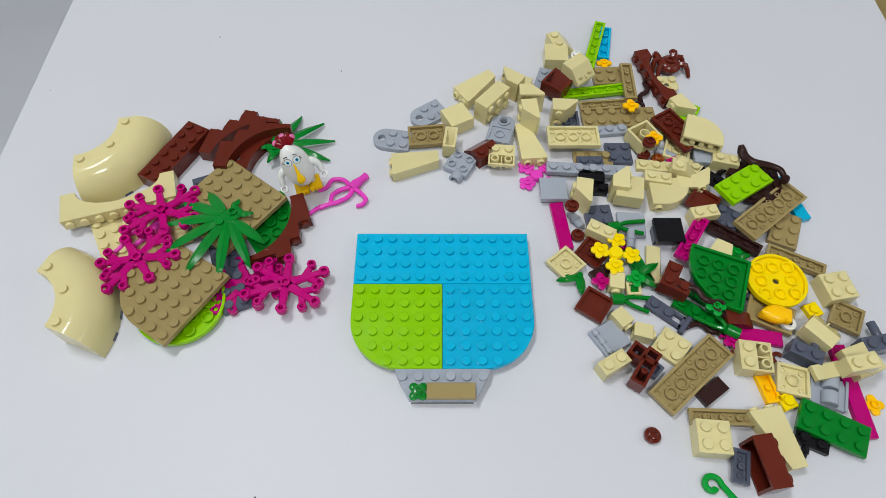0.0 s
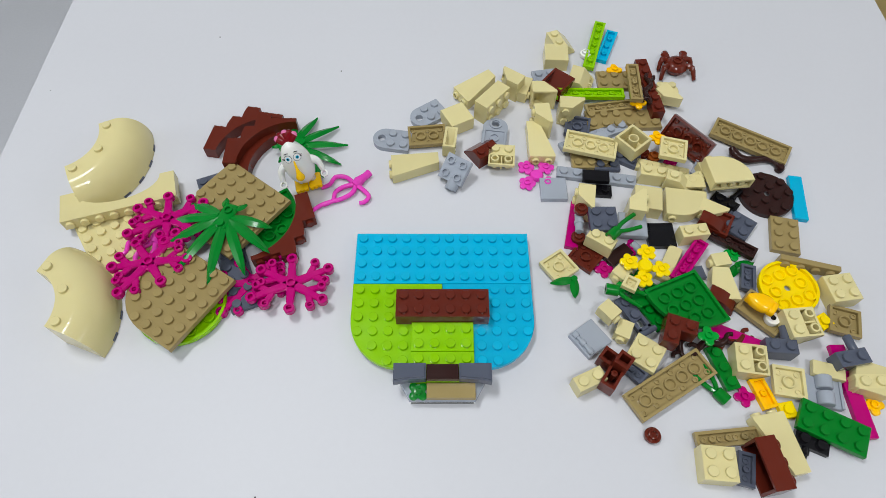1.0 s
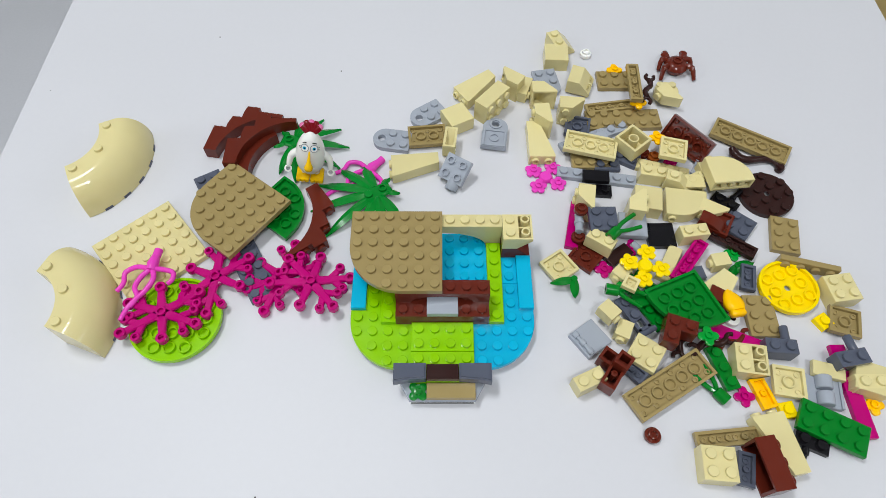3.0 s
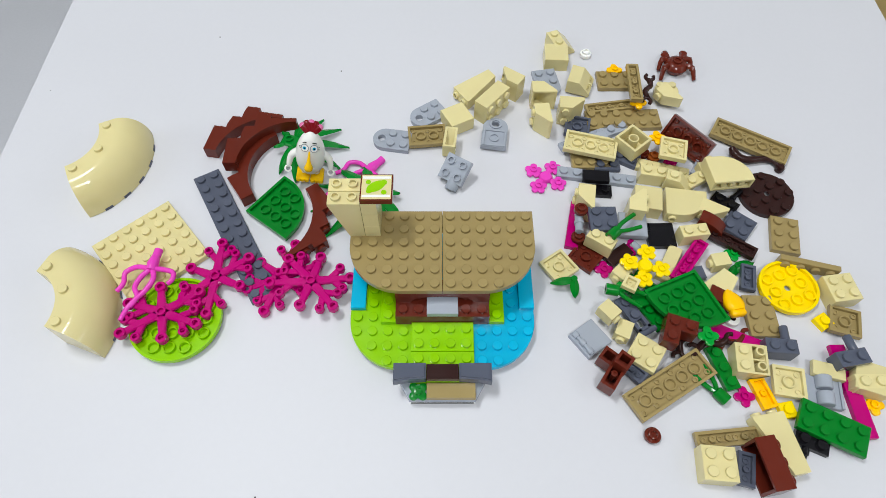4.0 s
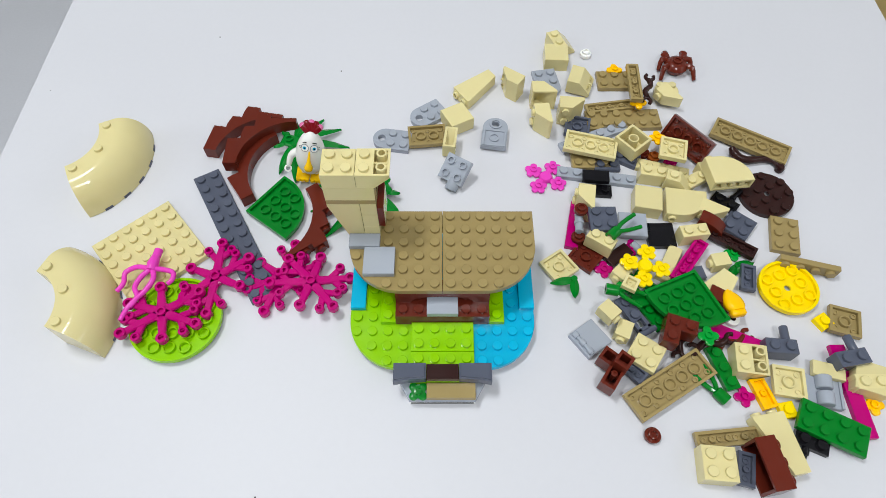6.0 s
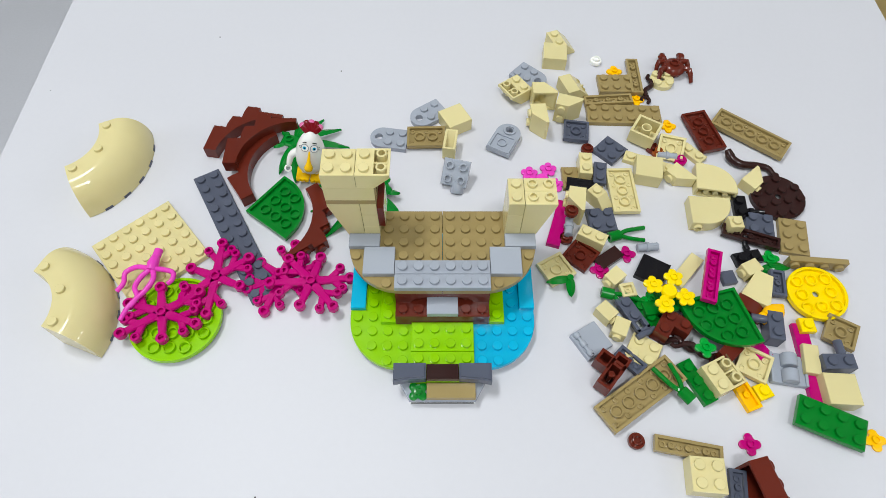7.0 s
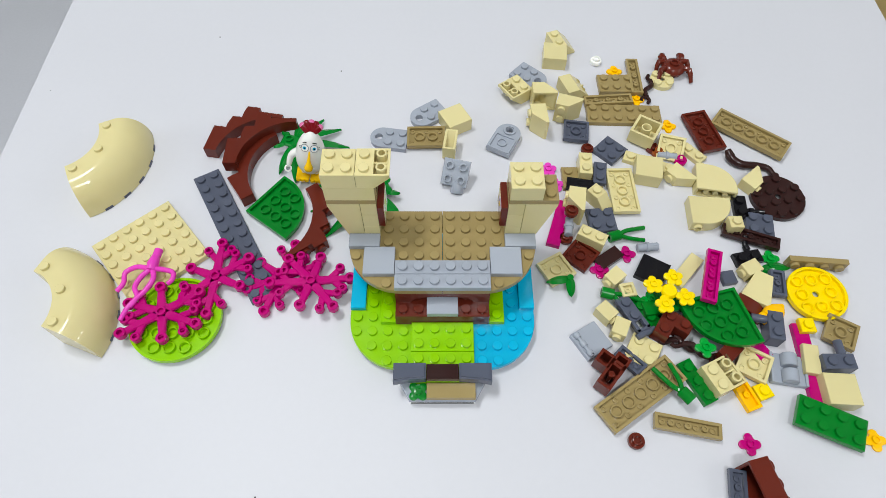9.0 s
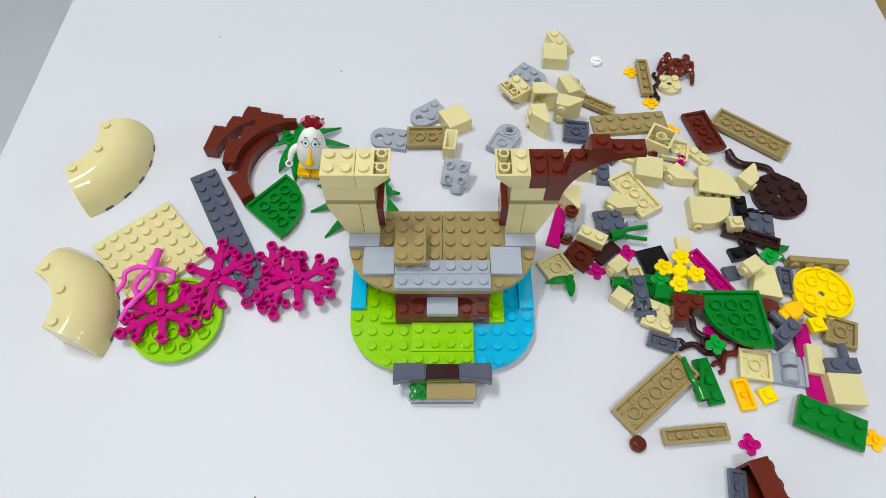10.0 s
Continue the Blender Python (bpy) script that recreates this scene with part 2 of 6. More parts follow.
def curved_slope(colour, nx, ny):
    a = nx * S / 2 - 0.1
    arc = [(-a + 2 + (2 * a - 2) * math.sin(t), 1.6 + 8 * math.cos(t)) for t in np.linspace(math.pi / 2, 0, 9)]
    return profile("curved_slope", colour, [(-a, 0), (a, 0)] + arc + [(-a, 9.6)], ny, 0.15)


def arch(colour, n, ny, rise=6.4, h=9.6):
    """Arch brick: n studs long, opening between one-stud feet."""
    a = n * S / 2 - 0.1
    r = a - S + 0.1
    hole = [(r * math.cos(t), rise * math.sin(t)) for t in np.linspace(0, math.pi, 17)]
    ob = profile("arch_brick", colour, [(-a, 0)] + hole[::-1] + [(a, 0), (a, h), (-a, h)], ny, 0)
    studs(ob, colour, grid(n, ny), h)
    return ob


def quarter_arch(colour):
    """Half arch five studs long and four bricks high, stepped up its back and thin at its tip."""
    pts = [(0.1, 0), (S - 0.1, 0)]
    pts += [(40 - 32.1 * math.cos(t), 32.4 * math.sin(t)) for t in np.linspace(0.08, math.pi / 2, 16)]
    pts += [(39.9, 35.2), (24, 35.2), (24, 38.3), (15.6, 38.3), (14.8, 33.5), (14.8, 28.7), (8.9, 28.7), (7.7, 22.5), (7.7, 19.1), (0.1, 19.1)]
    ob = profile("half_arch", colour, pts, 1, 0)
    for x, z in ((4, 19.1), (12, 28.7), (20, 38.3), (28, 35.2), (36, 35.2)):
        studs(ob, colour, [(x, 0)], z)
    return ob


def quarter_pts(n, straight):
    """A square plate outline with one corner rounded off, low x and low y being the round corner."""
    a = n * S - 0.24
    r = a - straight * S
    arc = [(r - r * math.cos(t), r - r * math.sin(t)) for t in np.linspace(0, math.pi / 2, 18)]
    return [(a, 0), (a, a), (0, a)] + arc


def quarter_plate(colour, n, mirror=False, under=False, straight=2.6):
    def make():
        pts = [(x - n * S / 2 + 0.12, y - n * S / 2 + 0.12) for x, y in quarter_pts(n, straight)]
        if mirror:
            pts = [(-x, y) for x, y in pts][::-1]
        return mesh_of(shell(pts, 3.2), "rounded_plate", MAT[colour])
    ob = new("rounded_plate", cached(("quarter", colour, n, mirror, straight), make))
    r = n * S - straight * S
    for x, y in grid(n - 1, n - 1) if under else grid(n, n):
        px, py = (-x if mirror else x) + n * S / 2, y + n * S / 2
        if px < r and py < r and math.hypot(r - px, r - py) > r - (4.0 if under else 2.4):
            continue
        if under:
            child("tube", tube_mesh(colour, 2.2, False), ob, x, y, 0.1)
        else:
            child("stud", stud_mesh(colour), ob, x, y, 3.2)
    return ob


def round_plate(colour, n, under=False, hole=True):
    def make():
        bm = bmesh.new()
        r = n * S / 2 - 0.1
        prof = [(1.7, 3.2), (r - 0.3, 3.2), (r, 2.9), (r, 0), (r - 1.5, 0), (r - 1.5, 2), (1.7, 2), (1.7, 3.2)]
        if not hole:
            prof = [(0, 3.2)] + prof[1:-2] + [(0, 2)]
        lathe(bm, prof, 48)
        return mesh_of(bm, "round_plate", MAT[colour])
    ob = new("round_plate", cached(("round", colour, n, hole), make))
    for x, y in grid(n - 1, n - 1) if under else grid(n, n):
        if hole and math.hypot(x, y) < 2:
            continue
        if math.hypot(x, y) > n * S / 2 - (3.6 if under else 2.2):
            continue
        child("tube" if under else "stud", tube_mesh(colour, 2, False) if under else stud_mesh(colour), ob, x, y, 0.1 if under else 3.2)
    return ob


def coupling_plate(colour, under=False):
    """Two by three plate with a round end and a pin hole."""
    def make():
        bm = bmesh.new()
        arc = [(4 + 7.9 * math.sin(t), -7.9 * math.cos(t)) for t in np.linspace(0, math.pi, 15)]
        hole = [(6.4 + 2.4 * math.cos(t), -2.4 * math.sin(t)) for t in np.linspace(0, 2 * math.pi, 17)]
        prism(bm, [(-11.9, -7.9)] + arc[:8] + hole + arc[7:] + [(-11.9, 7.9)], 0, 3.2, 0)
        lathe(bm, [(2.45, 3.2), (2.5, 3.4), (3.2, 3.4), (3.4, 3.18)], 18, 0, at(6.4, 0, 0))
        if under:
            for y in (-6.6, 6.6):
                box(bm, -11.5, 1, y - 0.7, y + 0.7, -0.9, 0, 0.1)
            for x in (-11, 1):
                box(bm, x - 0.7, x + 0.7, -6, 6, -0.9, 0, 0.1)
            lathe(bm, [(3.2, 0), (3.2, -0.9), (2.4, -0.9), (2.4, 0)], 20, 0, at(-5, 0, 0))
            lathe(bm, [(4, 0), (4, -0.9), (2.7, -0.9), (2.7, 0)], 20, 0, at(6.5, 0, 0))
        return mesh_of(bm, "coupling_plate", MAT[colour])
    ob = new("coupling_plate", cached(("coupling", colour, under), make))
    if not under:
        studs(ob, colour, [(-8, -4), (-8, 4), (0, -4), (0, 4)], 3.2)
    return ob


def bracket(colour):
    """Corner brick of two by two with one quarter missing."""
    def make():
        return mesh_of(shell([(-7.9, -7.9), (7.9, -7.9), (7.9, 0), (0, 0), (0, 7.9), (-7.9, 7.9)], 9.6), "corner_brick", MAT[colour])
    ob = new("corner_brick", cached(("bracket", colour), make))
    studs(ob, colour, [(-4, -4), (4, -4), (-4, 4)], 9.6)
    return ob


def hinge_plate(colour):
    """Narrow three-stud plate with two studs, a square hole and a cross bar at its end."""
    def make():
        bm = bmesh.new()
        box(bm, -12, 3.2, -3.9, 3.9, 0, 3.2, 0.25)
        for y in (-2.9, 2.9):
            box(bm, 3.0, 9.2, y - 1.0, y + 1.0, 0, 3.2, 0.2)
        box(bm, 7.6, 9.4, -3.9, 3.9, 0, 3.2, 0.2)
        lathe(bm, [(0, -5.6), (1.6, -5.6), (1.6, 5.6), (0, 5.6)], 14, 0, at(10.6, 0, 1.8, 90, 0, 0))
        return mesh_of(bm, "hinge_plate", MAT[colour])
    ob = new("hinge_plate", cached(("hinge", colour), make))
    studs(ob, colour, [(-8, 0), (0, 0)], 3.2)
    return ob


def finger_tile(colour):
    """Smooth two by two tile with three clip fingers along one edge."""
    ob = slab("finger_tile", colour, 2, 2, 3.2, False)
    for x in (-5.4, 0, 5.4):
        b = bmesh.new()
        lathe(b, [(0.9, -1.3), (1.65, -1.3), (1.65, 1.3), (0.9, 1.3), (0.9, -1.3)], 16, 0, at(x, -5.4, 4.2, 0, 90, 0))
        part("clip_finger", b, MAT[colour], ob)
    b = bmesh.new()
    tube(b, [(-7.4, -5.4, 4.2), (7.4, -5.4, 4.2)], 0.95, 10)
    part("bar", b, MAT[colour], ob)
    return ob


def clip_plate(colour):
    """Two by two plate turned bottom up with two half-round bar holders."""
    def make():
        bm = bmesh.new()
        box(bm, -9, 9, -8, 8, 0, 3.0, 0.3)
        for y in (-4.2, 4.2):
            lathe(bm, [(0, -3.4), (3.6, -3.4), (4, -3), (4, 3), (3.6, 3.4), (0, 3.4)], 20, 0, at(0, y, 4.2, 90, 0, 0))
        for x in (-8.3, 8.3):
            box(bm, x - 0.7, x + 0.7, -8, 8, 3, 4, 0.15)
        return mesh_of(bm, "clip_plate", MAT[colour])
    return new("clip_plate", cached(("clip", colour), make))


def socket_plate(colour):
    """Thick two by two plate with hollow studs and a pin socket along one edge."""
    ob = slab("socket_plate", colour, 2, 2, 4.6, False)
    studs(ob, colour, grid(2, 2), 4.6, range(4))
    b = bmesh.new()
    lathe(b, [(2.4, -3.6), (3.6, -3.6), (3.9, -3.2), (3.9, 3.2), (3.6, 3.6), (2.4, 3.6), (2.4, -3.6)], 22, 0, at(2.5, -8.6, 1.6, 90, 0, 0))
    part("pin_socket", b, MAT[colour], ob)
    return ob


def pin_brick(colour):
    """One by two brick with a bar standing out of it."""
    def make():
        bm = bmesh.new()
        box(bm, -8, 8, -4, 4, 0, 9.6, 0.3)
        lathe(bm, [(0, 0), (2.2, 0), (2.2, 8), (1.9, 8.4), (0, 8.4)], 14, 0, at(3.5, 3.5, 7, -90, 0, 0))
        return mesh_of(bm, "pin_brick", MAT[colour])
    ob = new("pin_brick", cached(("pinbrick", colour), make))
    studs(ob, colour, [(-4, 0), (4, 0)], 9.6)
    return ob


def round_brick(colour, flat=True):
    def make():
        bm = bmesh.new()
        lathe(bm, [(0, 0), (3.2, 0), (3.9, 0.8), (3.9, 2.9), (3.6, 3.2), (2.45, 3.2), (2.45, 4.7), (2.2, 4.9), (1.6, 4.9), (1.6, 3.6), (0, 3.6)], 22)
        return mesh_of(bm, "round_plate", MAT[colour])
    return new("round_plate", cached(("round1", colour), make))


def pin(colour):
    def make():
        bm = bmesh.new()
        m = at(0, 0, 2.4, 0, 90, 0)
        lathe(bm, [(0, -6), (2.1, -6), (2.5, -5.6), (2.3, -5), (2.3, -0.9), (2.9, -0.7), (2.9, 0.7), (2.3, 0.9), (2.3, 5), (2.5, 5.6), (2.1, 6), (0, 6)], 16, 0, m)
        box(bm, -6.05, -3, -0.4, 0.4, 0.2, 4.9, 0)
        return mesh_of(bm, "connector_pin", MAT[colour])
    return new("connector_pin", cached(("pin", colour), make))


def blossom(bm, x, y, z, r, petals, slot=0):
    lathe(bm, [(0, 0), (r * 0.66, 0), (r * 0.7, 1.7), (0, 1.7)], 14, slot, at(x, y, z))
    for k in range(petals):
        a = 2 * math.pi * k / petals
        lathe(bm, [(0, 0), (r * 0.42, 0.1), (r * 0.44, 1.3), (r * 0.3, 1.7), (0, 1.6)], 12, slot, at(x + r * 0.66 * math.cos(a), y + r * 0.66 * math.sin(a), z))
    lathe(bm, [(2.0, 1.5), (2.0, 3.0), (1.2, 3.1), (1.2, 2.2), (0, 2.2)], 14, slot, at(x, y, z))


def flower(colour, petals=4):
    def make():
        bm = bmesh.new()
        blossom(bm, 0, 0, 0, 4.9, petals)
        return mesh_of(bm, "flower", MAT[colour])
    return new("flower", cached(("flower", colour, petals), make))


def flower_spray(colour):
    """Four flowers and a hub still joined by their moulding runners."""
    def make():
        bm = bmesh.new()
        lathe(bm, [(0, 0), (4, 0), (4.4, 1.5), (3.4, 3), (0, 3.2)], 16)
        for k in range(4):
            a = math.radians(45 + 90 * k)
            x, y = 8.6 * math.cos(a), 8.6 * math.sin(a)
            blossom(bm, x, y, 0.6, 4.8, 5)
            tube(bm, [(0, 0, 1.2), (x, y, 1.2)], 1.1, 8)
        return mesh_of(bm, "flower_spray", MAT[colour], 50)
    return new("flower_spray", cached(("spray", colour), make))


def blade(bm, length, width, bend, m, slot=0, thick=1.0):
    """A pointed leaf with a raised midrib, bending down to its tip."""
    n = 9
    rows = []
    for i in range(n + 1):
        u = i / n
        w = width * (math.sin(math.pi * min(1, 0.12 + 0.88 * u) ** 0.9) ** 0.6 if u < 1 else 0.08) * 0.5
        x, z = length * u, -bend * u * u
        rows.append([(x, -w, z - thick * 0.3), (x, 0, z + thick), (x, w, z - thick * 0.3), (x, 0, z - thick)])
    vs = [[bm.verts.new(p) for p in r] for r in rows]
    fs = []
    for a, b in zip(vs, vs[1:]):
        for k in range(4):
            j = (k + 1) % 4
            fs.append(bm.faces.new((a[k], a[j], b[j], b[k])))
    fs.append(bm.faces.new(vs[0]))
    fs.append(bm.faces.new(vs[-1][::-1]))
    for f in fs:
        f.material_index = slot
    bmesh.ops.transform(bm, matrix=m, verts=[v for r in vs for v in r])


def palm_leaf(colour, size=1.0):
    """Fan of seven long pointed leaflets with two studs on the hub."""
    bm = bmesh.new()
    box(bm, -9, 8, -4.5, 4.5, 5, 7.4, 1.0)
    ob = new("palm_leaf", mesh_of(bm, "palm_leaf", MAT[colour]))
    for k, (a, ln) in enumerate([(-98, 26), (-70, 33), (-43, 38), (-15, 41), (14, 41), (43, 37), (72, 32), (102, 24)]):
        b = bmesh.new()
        blade(b, ln * size, 6.4 * size ** 0.5, 5.6, at(3 * math.cos(radians(a)), 4 * math.sin(radians(a)), 6.6, 0, 0, a))
        part("leaflet", b, MAT[colour], ob)
    for y in (-6, 6):
        b = bmesh.new()
        blade(b, 7, 4, 2, at(-6, y * 0.6, 6.6, 0, 0, 180 - y * 4))
        part("leaflet", b, MAT[colour], ob)
    child("stud", stud_mesh(colour, True), ob, -4, 0, 7.2)
    child("stud", stud_mesh(colour), ob, 5, 0, 7.2)
    return ob


def sprig(colour, leaves=3, ln=12):
    def make():
        bm = bmesh.new()
        for k in range(leaves):
            blade(bm, ln - 2 * (k % 2), 5, 1, at(0, 0, 1.6 + 0.5 * k, 0, 0, (-70 + 140 * k / (leaves - 1)) if leaves > 2 else 80 * k - 40))
        lathe(bm, [(0, 0), (1.8, 0), (1.8, 3), (0, 3)], 12)
        return mesh_of(bm, "leaf_sprig", MAT[colour])
    return new("leaf_sprig", cached(("sprig", colour, leaves, ln), make))


def stalk(colour, ln=19):
    """Plant stalk: a round socket with two thin stems."""
    def make():
        bm = bmesh.new()
        m = at(0, 0, 3.2, 0, 90, 0)
        lathe(bm, [(1.6, -4), (3.1, -4), (3.1, 2.5), (2.2, 3), (0, 3)], 16, 0, m)
        tube(bm, spline([(2, 0, 3.2), (ln * 0.4, 1.5, 3), (ln, 1, 1.6)], 8), 1.3, 8)
        tube(bm, spline([(2, 0, 3.2), (ln * 0.35, -3.5, 3), (ln * 0.8, -7, 2)], 8), 1.2, 8)
        return mesh_of(bm, "plant_stalk", MAT[colour])
    return new("plant_stalk", cached(("stalk", colour, ln), make))


def bough(bm, path, widths, thick=1.25, flat=0.75):
    """A flattened branch along a level path: eight-sided section, flat on top and below."""
    path = [Vector(p) for p in path]
    section = [(1, -0.5), (1, 0.5), (flat, 1), (-flat, 1), (-1, 0.5), (-1, -0.5), (-flat, -1), (flat, -1)]
    rings = []
    for i, (p, w) in enumerate(zip(path, widths)):
        d = (path[min(i + 1, len(path) - 1)] - path[max(i - 1, 0)]).normalized()
        side = Vector((-d.y, d.x, 0)).normalized()
        rings.append([bm.verts.new(p + side * w * sx + Vector((0, 0, thick * sz))) for sx, sz in section])
    for a, b in zip(rings, rings[1:]):
        for k in range(8):
            bm.faces.new((a[k], a[(k + 1) % 8], b[(k + 1) % 8], b[k]))
    bm.faces.new(rings[0][::-1]), bm.faces.new(rings[-1])


def coral(colour):
    """Flat branching plant: four forked and two plain boughs, each ending in hollow round tips."""
    bm = bmesh.new()
    lathe(bm, [(0, 0.9), (5.2, 0.9), (5.2, 3.3), (2.6, 3.6), (2.6, 5), (1.6, 5), (1.6, 3.4), (0, 3.4)], 18)
    ob = new("coral_plant", mesh_of(bm, "coral_plant", MAT[colour], 50))
    tips = []
    for r in (2.95, 2.5):
        tip = bmesh.new()
        lathe(tip, [(r * 0.5, 2.0), (r * 0.5, 4.5), (r * 0.86, 4.5), (r, 4.1), (r, 0.9), (r * 0.7, 0.1), (0, 0.1), (0, 2.0), (r * 0.5, 2.0)], 16)
        tips.append(mesh_of(tip, "branch_tip", MAT[colour]))
    for a, ln, forks in ((20, 21, 3), (90, 15, 1), (150, 19, 3), (198, 22, 3), (268, 15, 1), (326, 20, 3)):
        b = bmesh.new()

        def spot(along, turn, out=0.0):
            x, y = along * math.cos(radians(a)), along * math.sin(radians(a))
            return x + out * math.cos(radians(a + turn)), y + out * math.sin(radians(a + turn))
        ends = [(*spot(ln, 0), 0)]
        bough(b, [(*spot(u * ln, 0), 2.4) for u in (0.08, 0.3, 0.6, 0.95)], [2.7, 2.4, 2.1, 1.7], 1.3)
        if forks == 3:
            for turn, start, reach in ((46, 0.45, 9.0), (-48, 0.55, 8.0)):
                ends.append((*spot(start * ln, turn, reach), 1))
                bough(b, [(*spot(start * ln, turn, reach * u), 2.2) for u in (0.05, 0.5, 0.95)], [1.9, 1.8, 1.6], 1.2)
        br = new("branch", mesh_of(b, "branch", MAT[colour], 30))
        br.parent = ob
        for x, y, small in ends:
            child("branch_tip", tips[small], br, x, y, 0)
    return ob


def tentacles(colour):
    """Vine piece: a knob with four wavy arms, one longer."""
    bm = bmesh.new()
    lathe(bm, [(0, 0), (2.3, 0), (2.3, 4.4), (0, 4.4)], 14, 0, at(16.5, 0, 2.2, 0, 90, 0))
    lathe(bm, [(0, -4), (2.6, -3.6), (3.2, 0), (2.2, 5), (0, 5.4)], 14, 0, at(11.5, 0, 2.6, 0, 90, 0))
    ob = new("vine", mesh_of(bm, "vine", MAT[colour], 50))
    arms = [[(9, 2, 2.4), (9, 8, 2.6), (5, 13, 2.4), (-1, 12, 2.0), (-6, 14, 1.8)], [(8, 1, 2.4), (3, 4, 2.4), (-3, 5, 2.2), (-8, 2, 2), (-14, 4, 1.7)],
            [(8, -1, 2.4), (3, -3, 2.4), (-4, -1, 2), (-9, 2, 2), (-15, 5, 1.8), (-22, 6, 1.7)], [(9, -2, 2.4), (9, -7, 2.6), (8, -12, 2.2), (4, -13, 2), (1, -11, 1.8)]]
    for c in arms:
        b = bmesh.new()
        tube(b, spline(c, 24), [1.5 - 0.25 * i / 24 for i in range(25)], 10)
        part("arm", b, MAT[colour], ob)
    return ob


def horn(colour):
    """Curled tail: a tapered, twice bent rod with a knob."""
    bm = bmesh.new()
    tube(bm, spline([(-14, 5, 6), (-11, 0, 3.5), (-5, -3, 3), (4, -2, 2.6), (11, -3, 2.4), (14, -8, 2)], 30), [1.6 + 1.5 * min(1, i / 4) - 1.5 * (i / 30) for i in range(31)], 12)
    lathe(bm, [(0, 0), (2.5, 0.4), (2.7, 3), (2, 4.5), (0, 4.6)], 14, 0, at(14, -9, 0))
    return new("curled_tail", mesh_of(bm, "curled_tail", MAT[colour], 50))


def curl(colour):
    bm = bmesh.new()
    pts = [(4.6 * math.cos(t) * (1 - 0.1 * t), 4.6 * math.sin(t) * (1 - 0.1 * t), 1.6) for t in np.linspace(0, 5.6, 24)]
    tube(bm, [(13, -12, 1.6), (9, -6, 1.6)] + pts, 1.5, 10)
    return new("plant_tendril", mesh_of(bm, "plant_tendril", MAT[colour], 50))


def arm_link(colour):
    """Small jointed arm with a claw at each end."""
    def make():
        bm = bmesh.new()
        tube(bm, spline([(-8, -1, 1.8), (-3, 1.5, 2.2), (3, -1, 2.2), (8, 1, 1.8)], 12), 1.75, 8)
        for sx in (-1, 1):
            for sy in (-1, 1):
                tube(bm, spline([(sx * 7.5, sx, 1.6), (sx * 10, sx + 2.6 * sy, 1.6), (sx * 12.5, sx + 2.2 * sy, 1.6)], 6), 1.2, 8)
        return mesh_of(bm, "claw_arm", MAT[colour], 50)
    return new("claw_arm", cached(("arm", colour), make))


def claw(colour):
    """Plate with a bar handle raised on a post."""
    def make():
        bm = shell(rect(2, 1), 3.2)
        tube(bm, spline([(2, 3.4, 1.7), (2.4, 8, 1.9), (4, 13, 3.6)], 8), 1.5, 12)
        lathe(bm, [(0, -1.4), (1.9, -1.2), (1.9, 1.2), (0, 1.4)], 12, 0, at(2.2, 6, 1.9, 90, 0, 0))
        return mesh_of(bm, "handle_plate", MAT[colour])
    ob = new("handle_plate", cached(("claw", colour), make))
    studs(ob, colour, grid(2, 1), 3.2)
    return ob


def crab(colour):
    """Small plastic crab with four legs and two pincers."""
    bm = bmesh.new()
    lathe(bm, [(0, 1), (5.8, 1.4), (6.8, 4), (5.2, 6.4), (2.6, 6.8), (2.6, 8), (1.6, 8), (1.6, 7), (0, 7)], 16)
    ob = new("toy_crab", mesh_of(bm, "toy_crab", MAT[colour], 50))
    for sx in (-1, 1):
        for k in range(2):
            b = bmesh.new()
            tube(b, spline([(sx * 4, 3 - 4 * k, 4), (sx * 8, 3 - 7 * k, 5.5), (sx * 9.5, -1 - 8 * k, 0.8)], 6), [1.8, 1.8, 1.7, 1.6, 1.4, 1.2, 1], 8)
            part("leg", b, MAT[colour], ob)
        b = bmesh.new()
        tube(b, spline([(sx * 4, 5, 4), (sx * 5.6, 7.5, 5), (sx * 4, 10, 4.4)], 6), [1.8, 2, 2.2, 2.2, 2, 1.6, 0.8], 8)
        part("pincer", b, MAT[colour], ob)
    for o in (ob, *ob.children):
        o.data.transform(Matrix.Scale(1.18, 4))
    return ob


def beak(colour):
    """Blunt rounded beak on a squarer collar."""
    def make():
        bm = bmesh.new()
        widths = [3.6, 4.5, 4.9, 5.0, 4.9, 4.6, 4.1, 3.4, 2.4, 1.1]
        bough(bm, [(-5 + 1.35 * i, 0.05 * i * i * 0.3, 3.4 - 0.02 * i * i) for i in range(10)], widths, 3.0, 0.6)
        box(bm, -8.0, -4, -4.0, 4.0, 0.6, 5.4, 0.9)
        return mesh_of(bm, "beak", MAT[colour], 60)
    return new("beak", cached(("beak", colour), make))


def eye_disc():
    bm = bmesh.new()
    lathe(bm, [(0, 0), (3.7, 0), (4.0, 1), (3.7, 3), (0, 3.6)], 24)
    lathe(bm, [(0, 3.72), (1.5, 3.46)], 18, 1)
    return new("eye_disc", mesh_of(bm, "eye_disc", [MAT["white"], MAT["black"]]))


